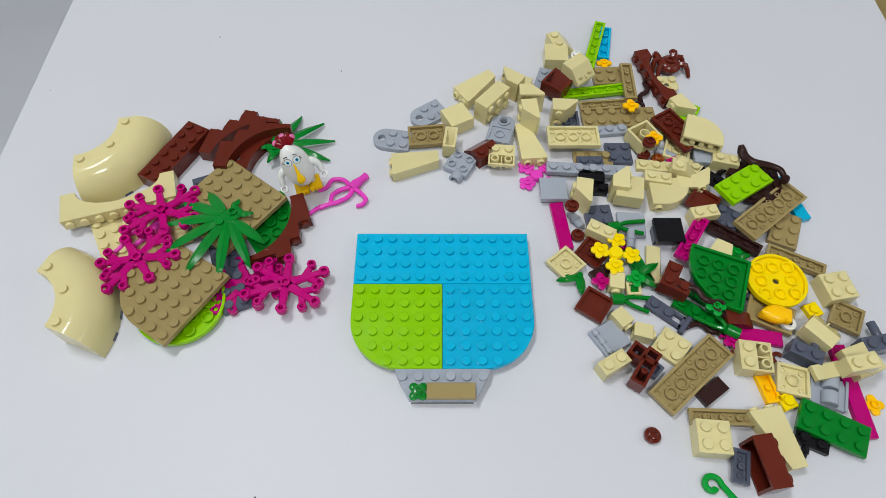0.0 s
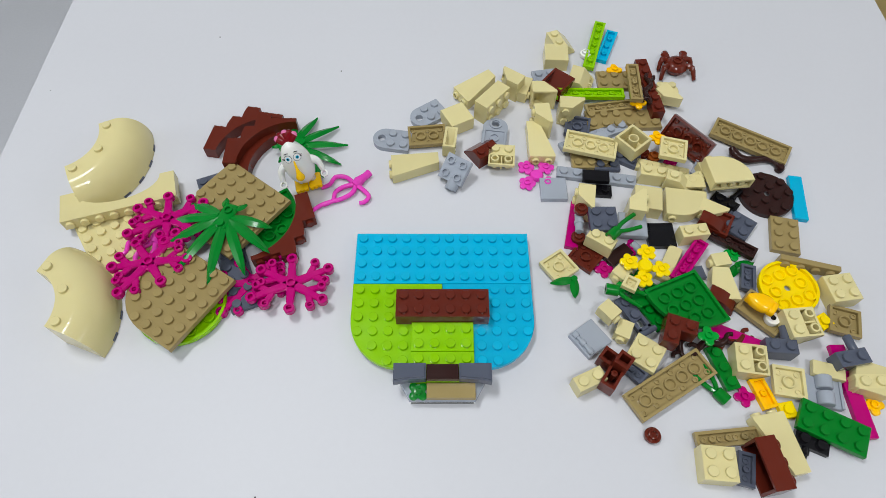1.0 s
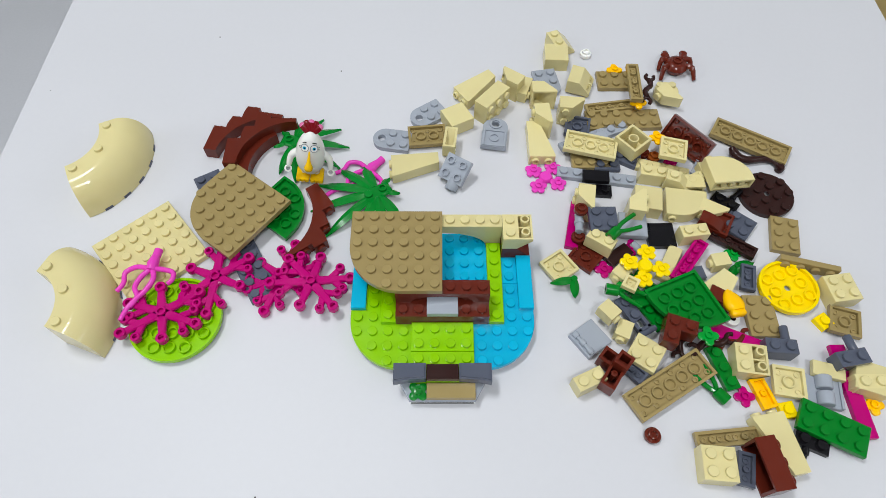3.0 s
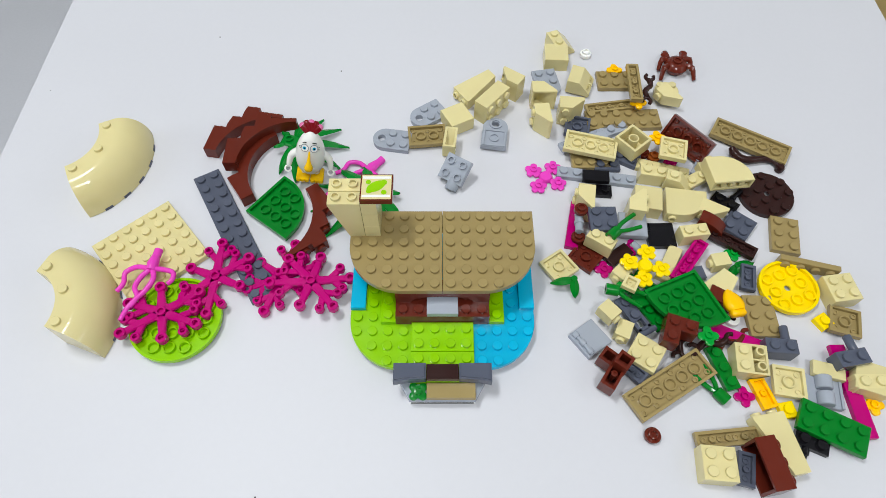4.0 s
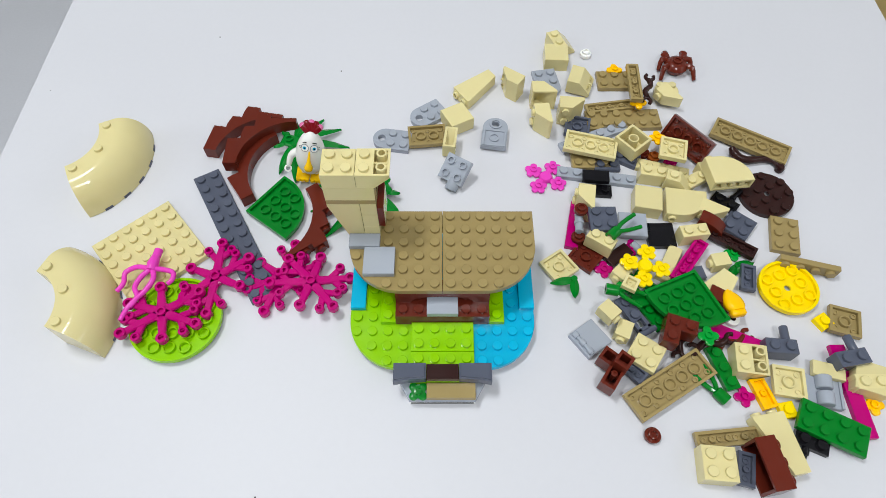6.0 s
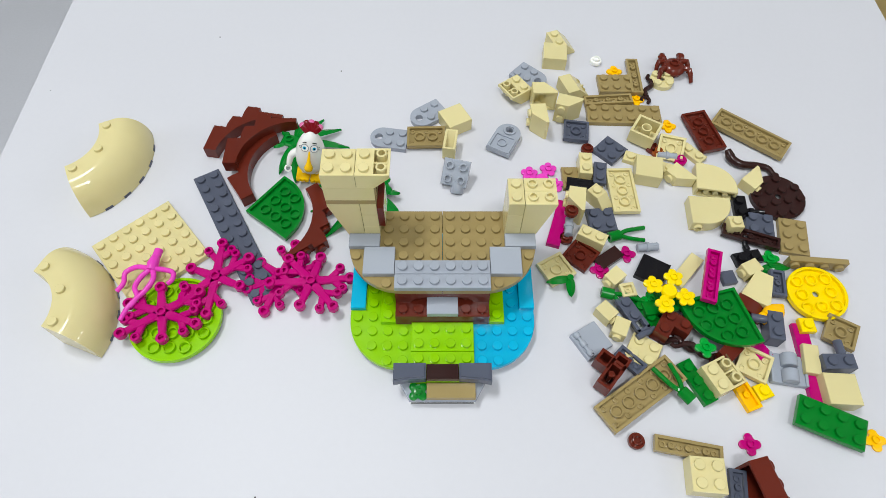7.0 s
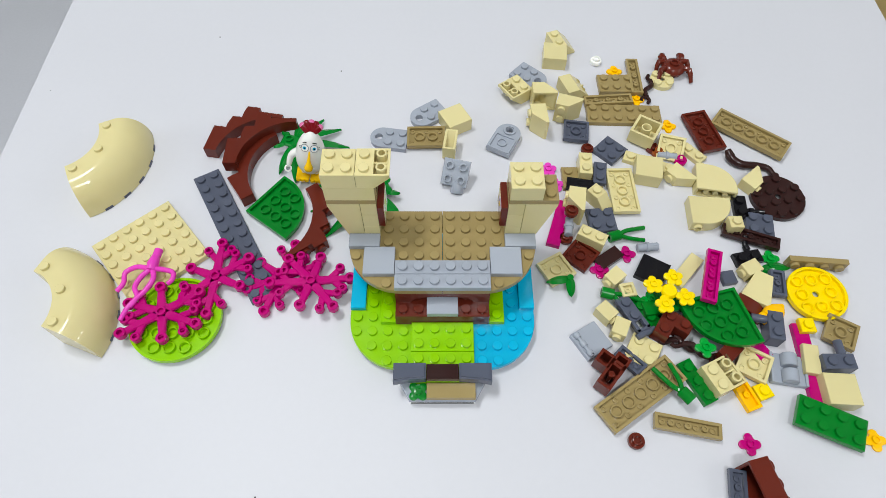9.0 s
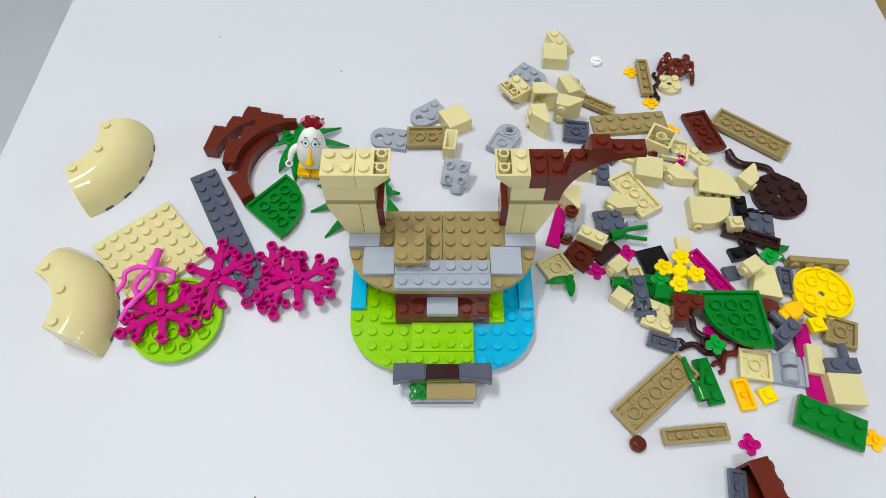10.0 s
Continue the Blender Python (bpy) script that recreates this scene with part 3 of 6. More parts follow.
def shield(colour, side=1):
    """Curved brick three studs long and two bricks high with a hollow stud, lying on its broad side; side -1: on the other."""
    def make():
        bm = bmesh.new()
        arc = [(-4.2 + 16 * math.cos(t), 3 + 16 * math.sin(t)) for t in np.linspace(0, math.pi / 2, 14)]
        pts = [(-12, 0), (11.8, 0)] + arc + [(-12, 19)]
        pts = [(x, side * (y - 9.6)) for x, y in pts]
        prism(bm, pts if side > 0 else pts[::-1], 0, 7.8, 0.3)
        bm.normal_update()
        under = max((f for f in bm.faces if all(abs(v.co.y + side * 9.6) < 0.01 for v in f.verts)), key=lambda f: f.calc_area())
        bmesh.ops.recalc_face_normals(bm, faces=bm.faces)
        bmesh.ops.inset_region(bm, faces=[under], thickness=1.3, use_even_offset=True)
        deep = bmesh.ops.extrude_discrete_faces(bm, faces=[under])["faces"]
        bmesh.ops.translate(bm, vec=(0, side * 5, 0), verts=list({v for f in deep for v in f.verts}))
        for x in (-5.5, 0, 5.5):
            lathe(bm, [(0, 0), (1.7, 0), (1.7, 4.4), (0, 4.4)], 10, 0, at(x, side * -5, 3.9, side * 90, 0, 0))
        lathe(bm, [(2.4, 0), (2.4, 1.8), (1.6, 1.8), (1.6, 0)], 16, 0, at(-8, side * 9.4, 3.9, side * -90, 0, 0))
        return mesh_of(bm, "curved_slope", MAT[colour])
    return new("curved_slope", cached(("shield", colour, side), make))


def wedge(colour):
    """Long tapered slope lying on its flat side."""
    ob = profile("wedge_slope", colour, [(-9.6, 0), (9.6, 3.6), (9.6, 12.4), (-9.6, 16)], 1)
    return ob


def elbow(colour):
    """Quarter-turn dome panel with three studs on its inner rim."""
    bm = bmesh.new()
    r0, r1, h = 24.0, 48.0, 21.0
    prof = [(r0, 0), (r0, h), (r0 + 8, h)]
    prof += [(r0 + 8 + (r1 - r0 - 8) * math.sin(t), h * math.cos(t)) for t in np.linspace(0.12, math.pi / 2, 14)]
    n = 28
    rings = []
    for i in range(n + 1):
        a = math.pi / 2 * i / n
        rings.append([bm.verts.new((r * math.cos(a), r * math.sin(a), z)) for r, z in prof])
    for a, b in zip(rings, rings[1:]):
        for k in range(len(prof)):
            j = (k + 1) % len(prof)
            bm.faces.new((a[k], a[j], b[j], b[k]))
    bm.faces.new(rings[0]), bm.faces.new(rings[-1][::-1])
    ob = new("dome_panel", mesh_of(bm, "dome_panel", MAT[colour], 35))
    for a in (8, 45, 82):
        child("stud", stud_mesh(colour), ob, (r0 + 4.4) * math.cos(radians(a)), (r0 + 4.4) * math.sin(radians(a)), h)
    # rim notches are not cut: dark boxes stand in for their shade
    for k in range(5):
        a = 14 + 15 * k
        b = bmesh.new()
        box(b, -0.35, 0.4, -2.4, 2.4, 0, 1.4, 0)
        part("edge_notch", b, MAT["dark_gray"], ob).matrix_basis = pose(r1 * math.cos(radians(a)) * MM, r1 * math.sin(radians(a)) * MM, 0, 0, 0, a)
    return ob


def bird_toy():
    """Egg-shaped white toy bird, one plain mesh."""
    bm = bmesh.new()
    egg = [(0, 3.6)] + [(9.1 * math.sin(t) * (1.06 - 0.26 * (1 - math.cos(t)) / 2), 20.4 - 17 * math.cos(t)) for t in np.linspace(0.2, 2.95, 20)] + [(0, 37.6)]
    lathe(bm, egg, 32, 0)
    for sx in (-1, 1):
        face = at(sx * 2.5, -5.4, 30.6, 64, 0, sx * 16)
        lathe(bm, [(2.2, 0), (2.3, 0.45), (0, 0.55)], 20, 5, face)
        lathe(bm, [(2.05, 0.45), (2.05, 0.58), (0, 0.64)], 20, 0, face)
        lathe(bm, [(0, 0.74), (0.95, 0.66)], 14, 4, face)
        lathe(bm, [(0, 0.84), (0.5, 0.8)], 10, 3, face)
        tube(bm, [(sx * 1.6, -4.6, 34.0), (sx * 2.7, -4.7, 34.3), (sx * 3.8, -4.3, 33.6)], 0.22, 6, 3)
        for k in range(2):
            tube(bm, [(sx * 4.3, -5.6, 31.6 - k), (sx * 5.6, -5.6, 32.3 - 1.3 * k)], 0.16, 6, 3)
        tube(bm, spline([(sx * 6.6, 0, 21), (sx * 10.8, -1, 17), (sx * 12.0, -4, 12)], 8), [2.0, 2.3, 2.4, 2.3, 2.1, 1.9, 1.8, 1.6, 1.4], 10)
        lathe(bm, [(1.2, 0), (2.0, 0.2), (2.2, 1.8), (1.3, 2.4), (1.2, 0)], 14, 0, at(sx * 12.2, -5.4, 9.8, 25, 0, 0))
        box(bm, sx * 4.1 - 3.9, sx * 4.1 + 3.9, -5.4, 4, 0, 2.6, 0.9, 1)
        for k in range(3):
            lathe(bm, [(0, -1.2), (1.5, -1.0), (1.5, 1.0), (0, 1.2)], 10, 1, at(sx * 4.1 + 2.4 * (k - 1), -5.4, 1.4))
        tube(bm, [(sx * 3.4, 0, 2), (sx * 3.4, 0, 7)], 2, 10, 0)
    tube(bm, spline([(0, -6.4, 29), (0, -9.2, 25), (0, -10.8, 20.4), (0, -10.6, 17.4)], 10), [0.45, 0.55, 0.65, 0.8, 1.0, 1.4, 2.0, 2.5, 2.4, 1.5, 0.3], 14, 1)
    for k in range(-2, 3):
        m = at(0, 0.5, 35.6, -48, 0, 0) @ at(0, 0, 0, 0, 24 * k, 0) @ Matrix.Diagonal((1, 0.6, 1, 1))
        lathe(bm, [(0, -1.0), (1.6, 0.5), (2.2, 4), (2.0, 6.4)], 12, 2, m)
        # pinkish highlight put into the colour of every other petal tip
        lathe(bm, [(2.0, 6.4), (1.3, 7.8), (0, 8.2)], 12, 6 if k % 2 == 0 else 2, m)
    return new("toy_bird", mesh_of(bm, "toy_bird", [MAT["white"], MAT["beak_yellow"], MAT["red"], MAT["black"], MAT["blue"], MAT["dark_gray"], MAT["crest_highlight"]], 50))


def picture_tile(back, ground):
    """Two by two tile with a coloured edge and a picture panel of plain shapes."""
    ob = slab("picture_tile", back, 2, 2, 3.2, False)
    b = bmesh.new()
    box(b, -7.2, 7.2, -7.2, 7.2, 3.2, 3.32, 0)
    pic = part("picture", b, MAT["tan" if ground == "white" else ground], ob)
    b = bmesh.new()
    if ground == "white":
        lathe(b, [(0, 0), (4.6, 0), (4.6, 0.1), (0, 0.1)], 20, 0, at(-0.3, 0.3, 3.32, 0, 0, 32) @ Matrix.Diagonal((1.08, 0.62, 1, 1)))
        for x, y, r in ((-5, 3.6, 1.3), (4.6, -4, 1.4), (-4.4, -3.2, 1.4), (4.4, 3.4, 1.6)):
            lathe(b, [(0, 0), (r, 0), (r, 0.1), (0, 0.1)], 12, 0, at(x * 0.8, y * 0.8, 3.33))
        part("picture", b, MAT["lime"], ob, "lime green blot on the picture")
        b = bmesh.new()
        for y in (-5.4, 5.6):
            box(b, -6.8, 6.8, y - 0.7, y + 0.7, 3.32, 3.4, 0)
        part("picture", b, MAT["white"], ob)
    else:
        prism(b, [(-7.2, 7.2), (-7.2, 6.2), (-1, 6.2), (1, 4.6), (2.6, 5.6), (3.6, 2.2), (5, 3.6), (5.6, 0.2), (7.2, -1), (7.2, 7.2)], 3.32, 3.42, 0)
        part("picture", b, MAT["tan"], ob, "pale flame-shaped corner")
        b = bmesh.new()
        lathe(b, [(0, 0), (1.5, 0), (1.5, 0.1), (0, 0.1)], 16, 0, at(-1.2, 1.2, 3.36))
        part("picture", b, MAT["yellow"], ob)
        b = bmesh.new()
        box(b, -2.8, 0.6, 2.2, 3.0, 3.46, 3.52, 0)
        box(b, 0, 2.4, -2.4, -1.4, 3.34, 3.42, 0)
        part("picture", b, MAT["black"], ob)
    return ob


MOVES = []


def loose(ob, label, category, rests, group="loose building pieces"):
    """Lay a thing down; rests are (seconds, x, y, z, rx, rz) in millimetres and degrees: it stays put, then is moved over just before the next time."""
    tagged(ob, label, category, group)
    poses = [(t, pose(x * MM, y * MM, z * MM, rx, ry, rz)) for t, x, y, z, rx, ry, rz in rests]
    ob.matrix_basis = poses[0][1]
    if len(poses) > 1:
        rows = [poses[0]]
        for (t0, a), (t1, b) in zip(poses, poses[1:]):
            far = (b.translation - a.translation).length > 0.04
            turn = math.degrees(a.to_quaternion().rotation_difference(b.to_quaternion()).angle)
            turn = min(turn, 360 - turn)
            n = max(1, math.ceil(turn / 80), 2 if far else 1)
            rows.append((t1 - n / FPS, a))
            for k in range(1, n):
                m = a.lerp(b, k / n)
                m.translation.z += 0.05 if far else 0.015
                rows.append((t1 - (n - k) / FPS, m))
            rows.append((t1, b))
        if rows[-1][0] < 10:
            rows.append((10, poses[-1][1]))
        MOVES.append((ob, [r for k, r in enumerate(rows) if k == 0 or frame(r[0]) > frame(rows[k - 1][0])]))
    return ob


# ---- the room and the table ----
def structure(name, bm, mats, label):
    return tagged(new(name, mesh_of(bm, name, mats)), label, "", "", "structure")


bm = bmesh.new()
box(bm, -1800, 1800, -1800, 1800, -790, -750, 0)
structure("floor", bm, FLOOR, "pale grey floor under the table")
for name, x0, x1, y0, y1 in (("wall_north", -1800, 1800, 1800, 1900), ("wall_south", -1800, 1800, -1900, -1800),
                             ("wall_east", 1800, 1900, -1800, 1800), ("wall_west", -1900, -1800, -1800, 1800)):
    bm = bmesh.new()
    box(bm, x0, x1, y0, y1, -750, 1750, 0)
    structure(name, bm, WALL, "plain white painted wall")
bm = bmesh.new()
box(bm, -1800, 1800, -1800, 1800, 1750, 1790, 0)
structure("ceiling", bm, CEILING, "plain white ceiling")

table = tagged(new("table"), "large white laminate table under the toy pieces", "table")
bm = bmesh.new()
box(bm, -276, 326, -620, 660, -22, 0, 1.0)
part("tabletop", bm, TABLETOP, table)
for x in (-240, 290):
    for y in (-580, 620):
        bm = bmesh.new()
        box(bm, x - 20, x + 20, y - 20, y + 20, -750, -22, 1.5)
        part("leg", bm, EDGEBAND, table)


# ---- the model's base, built before the clip starts ----
base = tagged(new("model_base"), "blue and lime rounded base plate with grey front step", "toy model")


def fixed(ob, name, x, y, z, rz=0, label=""):
    """Make a piece a part of the base, at stud coordinates."""
    ob.name = name
    ob.parent = base
    ob.matrix_basis = pose(x * S * MM, y * S * MM, z * MM, 0, 0, rz)
    return tagged(ob, label)


fixed(plate("blue", 12, 4), "plate", 0, -2, 3.2, 0, "long blue plate")
fixed(quarter_plate("lime", 6), "plate", -3, -7, 3.2, 0, "lime plate with a rounded corner")
fixed(quarter_plate("blue", 6, True), "plate", 3, -7, 3.2, 0, "blue plate with a rounded corner")
for x in (-4, 0, 4):
    fixed(tile("dark_gray", 4, 4), "plate", x, -3, 0, 0, "dark grey plate below")
fixed(tile("dark_gray", 6, 4), "plate", 0, -8, 0, 0, "dark grey plate below")


def front_step():
    """Grey two by six plate with rounded front corners."""
    a = 24 - 0.1
    arc = [(-a, 7), (-22.6, 3.6), (-20.6, 0), (-18.4, -4), (-16.2, -7.9)]
    right = [(-x, y) for x, y in arc[::-1]]
    bm = bmesh.new()
    prism(bm, [(a, 8)] + [(-a, 8)] + arc + right, 0, 3.2, 0.2)
    return new("plate", mesh_of(bm, "plate", MAT["gray"]))


step = fixed(front_step(), "plate", 0, -11, 3.2, 0, "light grey plate with rounded corners")
studs(step, "gray", [(-20 + 8 * k, 4) for k in range(6)], 3.2)
fixed(tile("white", 4, 2), "plate", 0, -11, 0, 0, "white plate below the step")
fixed(tile("black", 4, 1), "tile", 0, -11.52, 0.6, 0, "black edge below the step").scale = (0.97, 0.97, 0.7)
fixed(tile("dark_tan", 3, 1), "tile", 0.52, -11.5, 6.4, 0, "dark tan tile")
fixed(flower("green"), "flower", -1.48, -11.5, 6.4, 45, "green flower plate")


def corner_curve(colour, mirror):
    """Two-stud curved wedge of the front step."""
    pts = [(-7.9, 3.9), (-7.9, -5.6), (-3, -4.6), (7.9, -3.9), (7.9, 3.9)]
    if mirror:
        pts = [(-x, y) for x, y in pts][::-1]
    bm = bmesh.new()
    prism(bm, pts, 0, 6.0, 0.8, segments=2)
    return new("curved_wedge", mesh_of(bm, "curved_wedge", MAT[colour]))


# ---- the pieces that are built onto the base during the clip, and the loose ones round it ----
loose(plate("lime", 4, 2), "lime two by four plate, built into the model", "plate",
      [(0, 154.3, 89.8, 0, 0, 0, 60), (0.8, 0, -64, 6.4, 0, 0, 0)], "model pieces")
loose(plate("lime", 6, 1, True), "lime one by six plate upside down, built into the model", "plate",
      [(0, 106.6, 157.8, 4.9, 180, 0, -107.5), (1.5, -28, -32, 6.4, 0, 0, 90)], "model pieces")
loose(tile("blue", 4, 1, True), "blue smooth one by four tile upside down, built into the model", "tile",
      [(0, 114.5, 161.5, 3.2, 180, 0, -101.1), (0.6, 115.7, 158.4, 3.2, 180, 0, -112.5), (2.6, 44, -32, 6.4, 0, 0, -90)], "model pieces")
loose(brick("tan", 2, 1), "tan one by two brick, built into the model", "brick",
      [(0, 147.9, 31.5, 4, -90, 0, 0), (3.5, -36, -8, 28.8, 0, 0, 90)], "model pieces")
loose(inverted_slope("tan", 2, 2), "tan inverted slope brick on its side, built into the model", "slope brick",
      [(0, 99.5, 34.4, 8, 90, 0, 80), (0.6, 106.4, 18.1, 8, 90, 0, 80), (5.6, -32, -8, 70.4, 0, 0, 0)], "model pieces")
loose(tile("gray", 2, 1), "light grey smooth one by two tile, built into the model", "tile",
      [(0, 105.6, 33.4, 0, 0, 0, 10), (0.6, 111.2, 6.2, 0, 0, 0, 10), (6.1, 40, -20, 28.8, 0, 0, 0)], "model pieces")
loose(plate("gray", 6, 1), "light grey one by six plate, built into the model", "plate",
      [(0, 94.4, 79.4, 0, 0, 0, 5.8), (0.6, 96.3, 75.4, 0, 0, 0, 24), (6.2, 0, -44, 28.8, 0, 0, 0)], "model pieces")
loose(plate("dark_tan", 3, 2), "dark tan two by three plate, built into the model", "plate",
      [(0, 173.4, -49.2, 4.9, 180, 0, -25), (0.6, 169.6, -47.9, 4.9, 180, 0, -45), (1.9, 169.2, -49.3, 0, 0, 0, -91), (5.1, -44, -8, 57.6, 0, 0, 0)], "model pieces")
loose(elbow("gloss_tan"), "tan glossy quarter-turn dome panel on white table", "panel",
      [(0, -219, 67.7, 0, 0, 0, -77.6), (0.6, -227.8, 57.5, 0, 0, 0, -62.8)], "loose building pieces")
loose(elbow("gloss_tan"), "tan glossy quarter-turn dome panel on white table", "panel",
      [(0, -218.4, -54.9, 0, 0, 0, -20.6), (6.3, -219.9, -54.9, 0, 0, 0, -20.6)], "loose building pieces")
loose(plate("tan", 6, 6), "tan six by six plate on white table", "plate",
      [(0, -174.5, 7, 0, 0, 0, 30), (0.6, -177.4, -0.6, 0, 0, 0, 35), (2.9, -163.9, -8.9, 0, 0, 0, 41)], "loose building pieces")
loose(plate("dark_gray", 12, 2), "dark grey two by twelve plate on white table", "plate",
      [(0, -125.9, -1.1, 0, 0, 0, -68.5), (0.6, -122.6, -0.8, 0, 0, 0, -67.5), (2.9, -119.2, 3.3, 0, 0, 0, -60), (9.4, -122, 3.6, 0, 0, 0, -60.8)], "loose building pieces")
loose(round_plate("lime", 6, True), "lime round plate with centre hole upside down on white table", "plate",
      [(0, -139.6, -42.4, 4.9, 180, 0, 0), (0.6, -139, -42.4, 4.9, 180, 0, 0), (2.9, -140, -51.6, 4.9, 180, 0, 0)], "loose building pieces")
loose(quarter_arch("brown"), "brown stepped half arch brick on its side on white table", "arch brick",
      [(0, -148.9, 58.1, 4, -90, 0, -12), (0.6, -146.5, 60.5, 4, -90, 0, -10)], "loose building pieces")
loose(quarter_arch("brown"), "brown stepped half arch brick on its side on white table", "arch brick",
      [(0, -117.7, 20.6, 4, -90, 0, 35), (0.6, -117, 22.3, 4, -90, 0, 35)], "loose building pieces")
loose(quarter_arch("brown"), "brown stepped half arch brick on its side, built into the model", "arch brick",
      [(0, -81.5, 27.3, 4, -90, 0, -160), (0.6, -79, 28.1, 4, -90, 0, -160), (2.9, -74.1, 34.7, 4, -90, 0, -144), (9.4, 48, -12, 60.8, 0, 0, 0)], "model pieces")
loose(quarter_plate("green", 4, False, True, 0.6), "green plate with one rounded corner upside down on white table", "plate",
      [(0, -98.9, 9.1, 4.9, 180, 0, 215), (0.6, -96.2, 11, 4.9, 180, 0, 215), (2.9, -91.8, 19.7, 4.9, 180, 0, 233), (9.4, -92.9, 20.9, 4.9, 180, 0, 228)], "loose building pieces")
loose(tile("magenta", 4, 1), "magenta smooth one by four tile on white table", "tile",
      [(0, 68.8, 7.9, 0, 0, 0, -84.1), (0.6, 76.5, 8.5, 0, 0, 0, -103.2), (6.3, 67.5, 9.7, 0, 0, 0, -108)], "loose building pieces")
loose(round_brick("rust"), "rust small round one-stud plate on white table", "round plate",
      [(0, 133.5, 57.2, 0, 0, 0, 0), (0.6, 131.4, 58.9, 0, 0, 0, 0), (6.3, 134.5, 62.6, 0, 0, 0, 0)], "loose building pieces")
loose(pin("gray"), "light grey connector pin on white table", "pin",
      [(0, 139, 61.2, 0, 0, 0, -30), (0.6, 140.1, 57.7, 0, 0, 0, -10), (6.3, 139.4, 59.4, 0, 0, 0, -10)], "loose building pieces")
loose(round_brick("magenta"), "magenta small round one-stud plate on white table", "round plate",
      [(0, 142.5, 55, 0, 0, 0, 0), (0.6, 140.7, 54.5, 0, 0, 0, 0), (6.3, 147.3, 56.3, 0, 0, 0, 0)], "loose building pieces")
loose(brick("tan", 2, 1), "tan one by two brick on white table", "brick",
      [(0, 128.2, 38.2, 0, 0, 0, -10), (0.6, 126.5, 42.5, 0, 0, 0, -10), (6.3, 86.5, 48.4, 0, 0, 0, -95), (9.4, 85.8, 49.3, 0, 0, 0, -95)], "loose building pieces")
loose(claw("black"), "black plate with a raised handle bar on white table", "plate",
      [(0, 163.5, 42.7, 0, 0, 0, -40), (0.6, 167.3, 24.3, 0, 0, 0, -40), (6.3, 175.5, 21.1, 0, 0, 0, -95)], "loose building pieces")
loose(claw("black"), "black plate with a raised handle bar on white table", "plate",
      [(0, 176.3, -114.5, 0, 0, 0, 155), (0.6, 176.1, -115.1, 0, 0, 0, 155), (6.3, 171.3, -13.5, 0, 0, 0, 12), (9.1, 169.6, -10.2, 0, 0, 0, 12)], "loose building pieces")
loose(curved_slope("brown", 2, 1), "brown curved slope brick on white table", "slope brick",
      [(0, 143.4, -22.6, 0, 0, 0, 60), (0.6, 154.9, 6.9, 0, 0, 0, -30), (6.3, 147.2, -69.9, 0, 0, 0, 40), (9.1, 162.1, -61.3, 0, 0, 0, 40)], "loose building pieces")
loose(flower("magenta"), "magenta small four-petal flower plate on white table", "flower",
      [(0, 103, -6, 0, 0, 0, 0), (0.6, 107.8, -6, 0, 0, 0, 0), (6.3, 103.9, -10.5, 0, 0, 0, 0), (9.1, 104.4, -9.7, 0, 0, 0, 0)], "loose building pieces")
loose(plate("green", 4, 1), "green one by four plate on white table", "plate",
      [(0, 137.7, -49.5, 0, 0, 0, -38), (0.6, 108, -42.6, 0, 0, 0, -58), (6.3, 107.8, -47.2, 0, 0, 0, -55), (9.1, 118.3, -39.2, 0, 0, 0, -62)], "loose building pieces")
loose(tile("green", 3, 1), "green smooth one by three tile on white table", "tile",
      [(0, 109.1, -19, 0, 0, 0, -70), (0.6, 112.7, -39.8, 4, 0, 0, 15), (6.3, 118, -44.9, 3.4, 0, 0, 10), (9.1, 125.2, -39, 5, 0, 0, -10)], "loose building pieces")
loose(arm_link("brown"), "brown thin arm piece with claw ends on white table", "arm",
      [(0, 161.3, -70.1, 0, 0, 0, -20), (0.6, 149.8, -64.2, 0, 0, 0, 20), (6.3, 142, -72.5, 0, 0, 0, 40), (9.1, 148.5, -70.6, 0, 0, 0, 35)], "loose building pieces")
loose(tile("magenta", 4, 1), "magenta smooth one by four tile on white table", "tile",
      [(0, 161, -60.2, 0, 0, 0, -10), (0.6, 152.7, -61.7, 0, 0, 0, -25), (6.3, 158.2, -59.5, 0, 0, 0, -60), (9.1, 153, -60.8, 0, 0, 0, -5)], "loose building pieces")
loose(plate("dark_gray", 2, 1, True), "dark grey one by two plate upside down on white table", "plate",
      [(0, 103.5, -76.2, 4.9, 180, 0, -45), (0.6, 95.3, -79.2, 4.9, 180, 0, -45), (6.3, 95.2, -74.7, 4.9, 180, 0, -45), (9.1, 113.9, -64.9, 4.9, 180, 0, -20)], "loose building pieces")
loose(wedge("tan"), "tan long tapered wedge on its side on white table", "slope brick",
      [(0, 146.6, -10.5, 4, 90, 0, 60), (0.6, 143.3, -31.5, 4, 90, 0, 86), (1.9, 144.4, -27.6, 4, 90, 0, 46), (6.3, 163.5, -30.8, 4, 90, 0, 60), (9.1, 167, -29, 4, 90, 0, 80)], "loose building pieces")
loose(block("tan", 2, 2), "tan smooth-topped two by two brick on white table", "brick",
      [(0, 210.7, -76, 0, 0, 0, 20), (0.6, 211.5, -85.6, 0, 0, 0, -20), (6.3, 195.1, -91.3, 0, 0, 0, -3), (9.1, 197.4, -91.3, 0, 0, 0, -3)], "loose building pieces")
loose(tile("magenta", 6, 1), "magenta smooth one by six tile on white table", "tile",
      [(0, 204.2, -89.7, 0, 0, 0, -88.8), (6.3, 186.5, -77.7, 0, 0, 0, -92.7)], "loose building pieces")
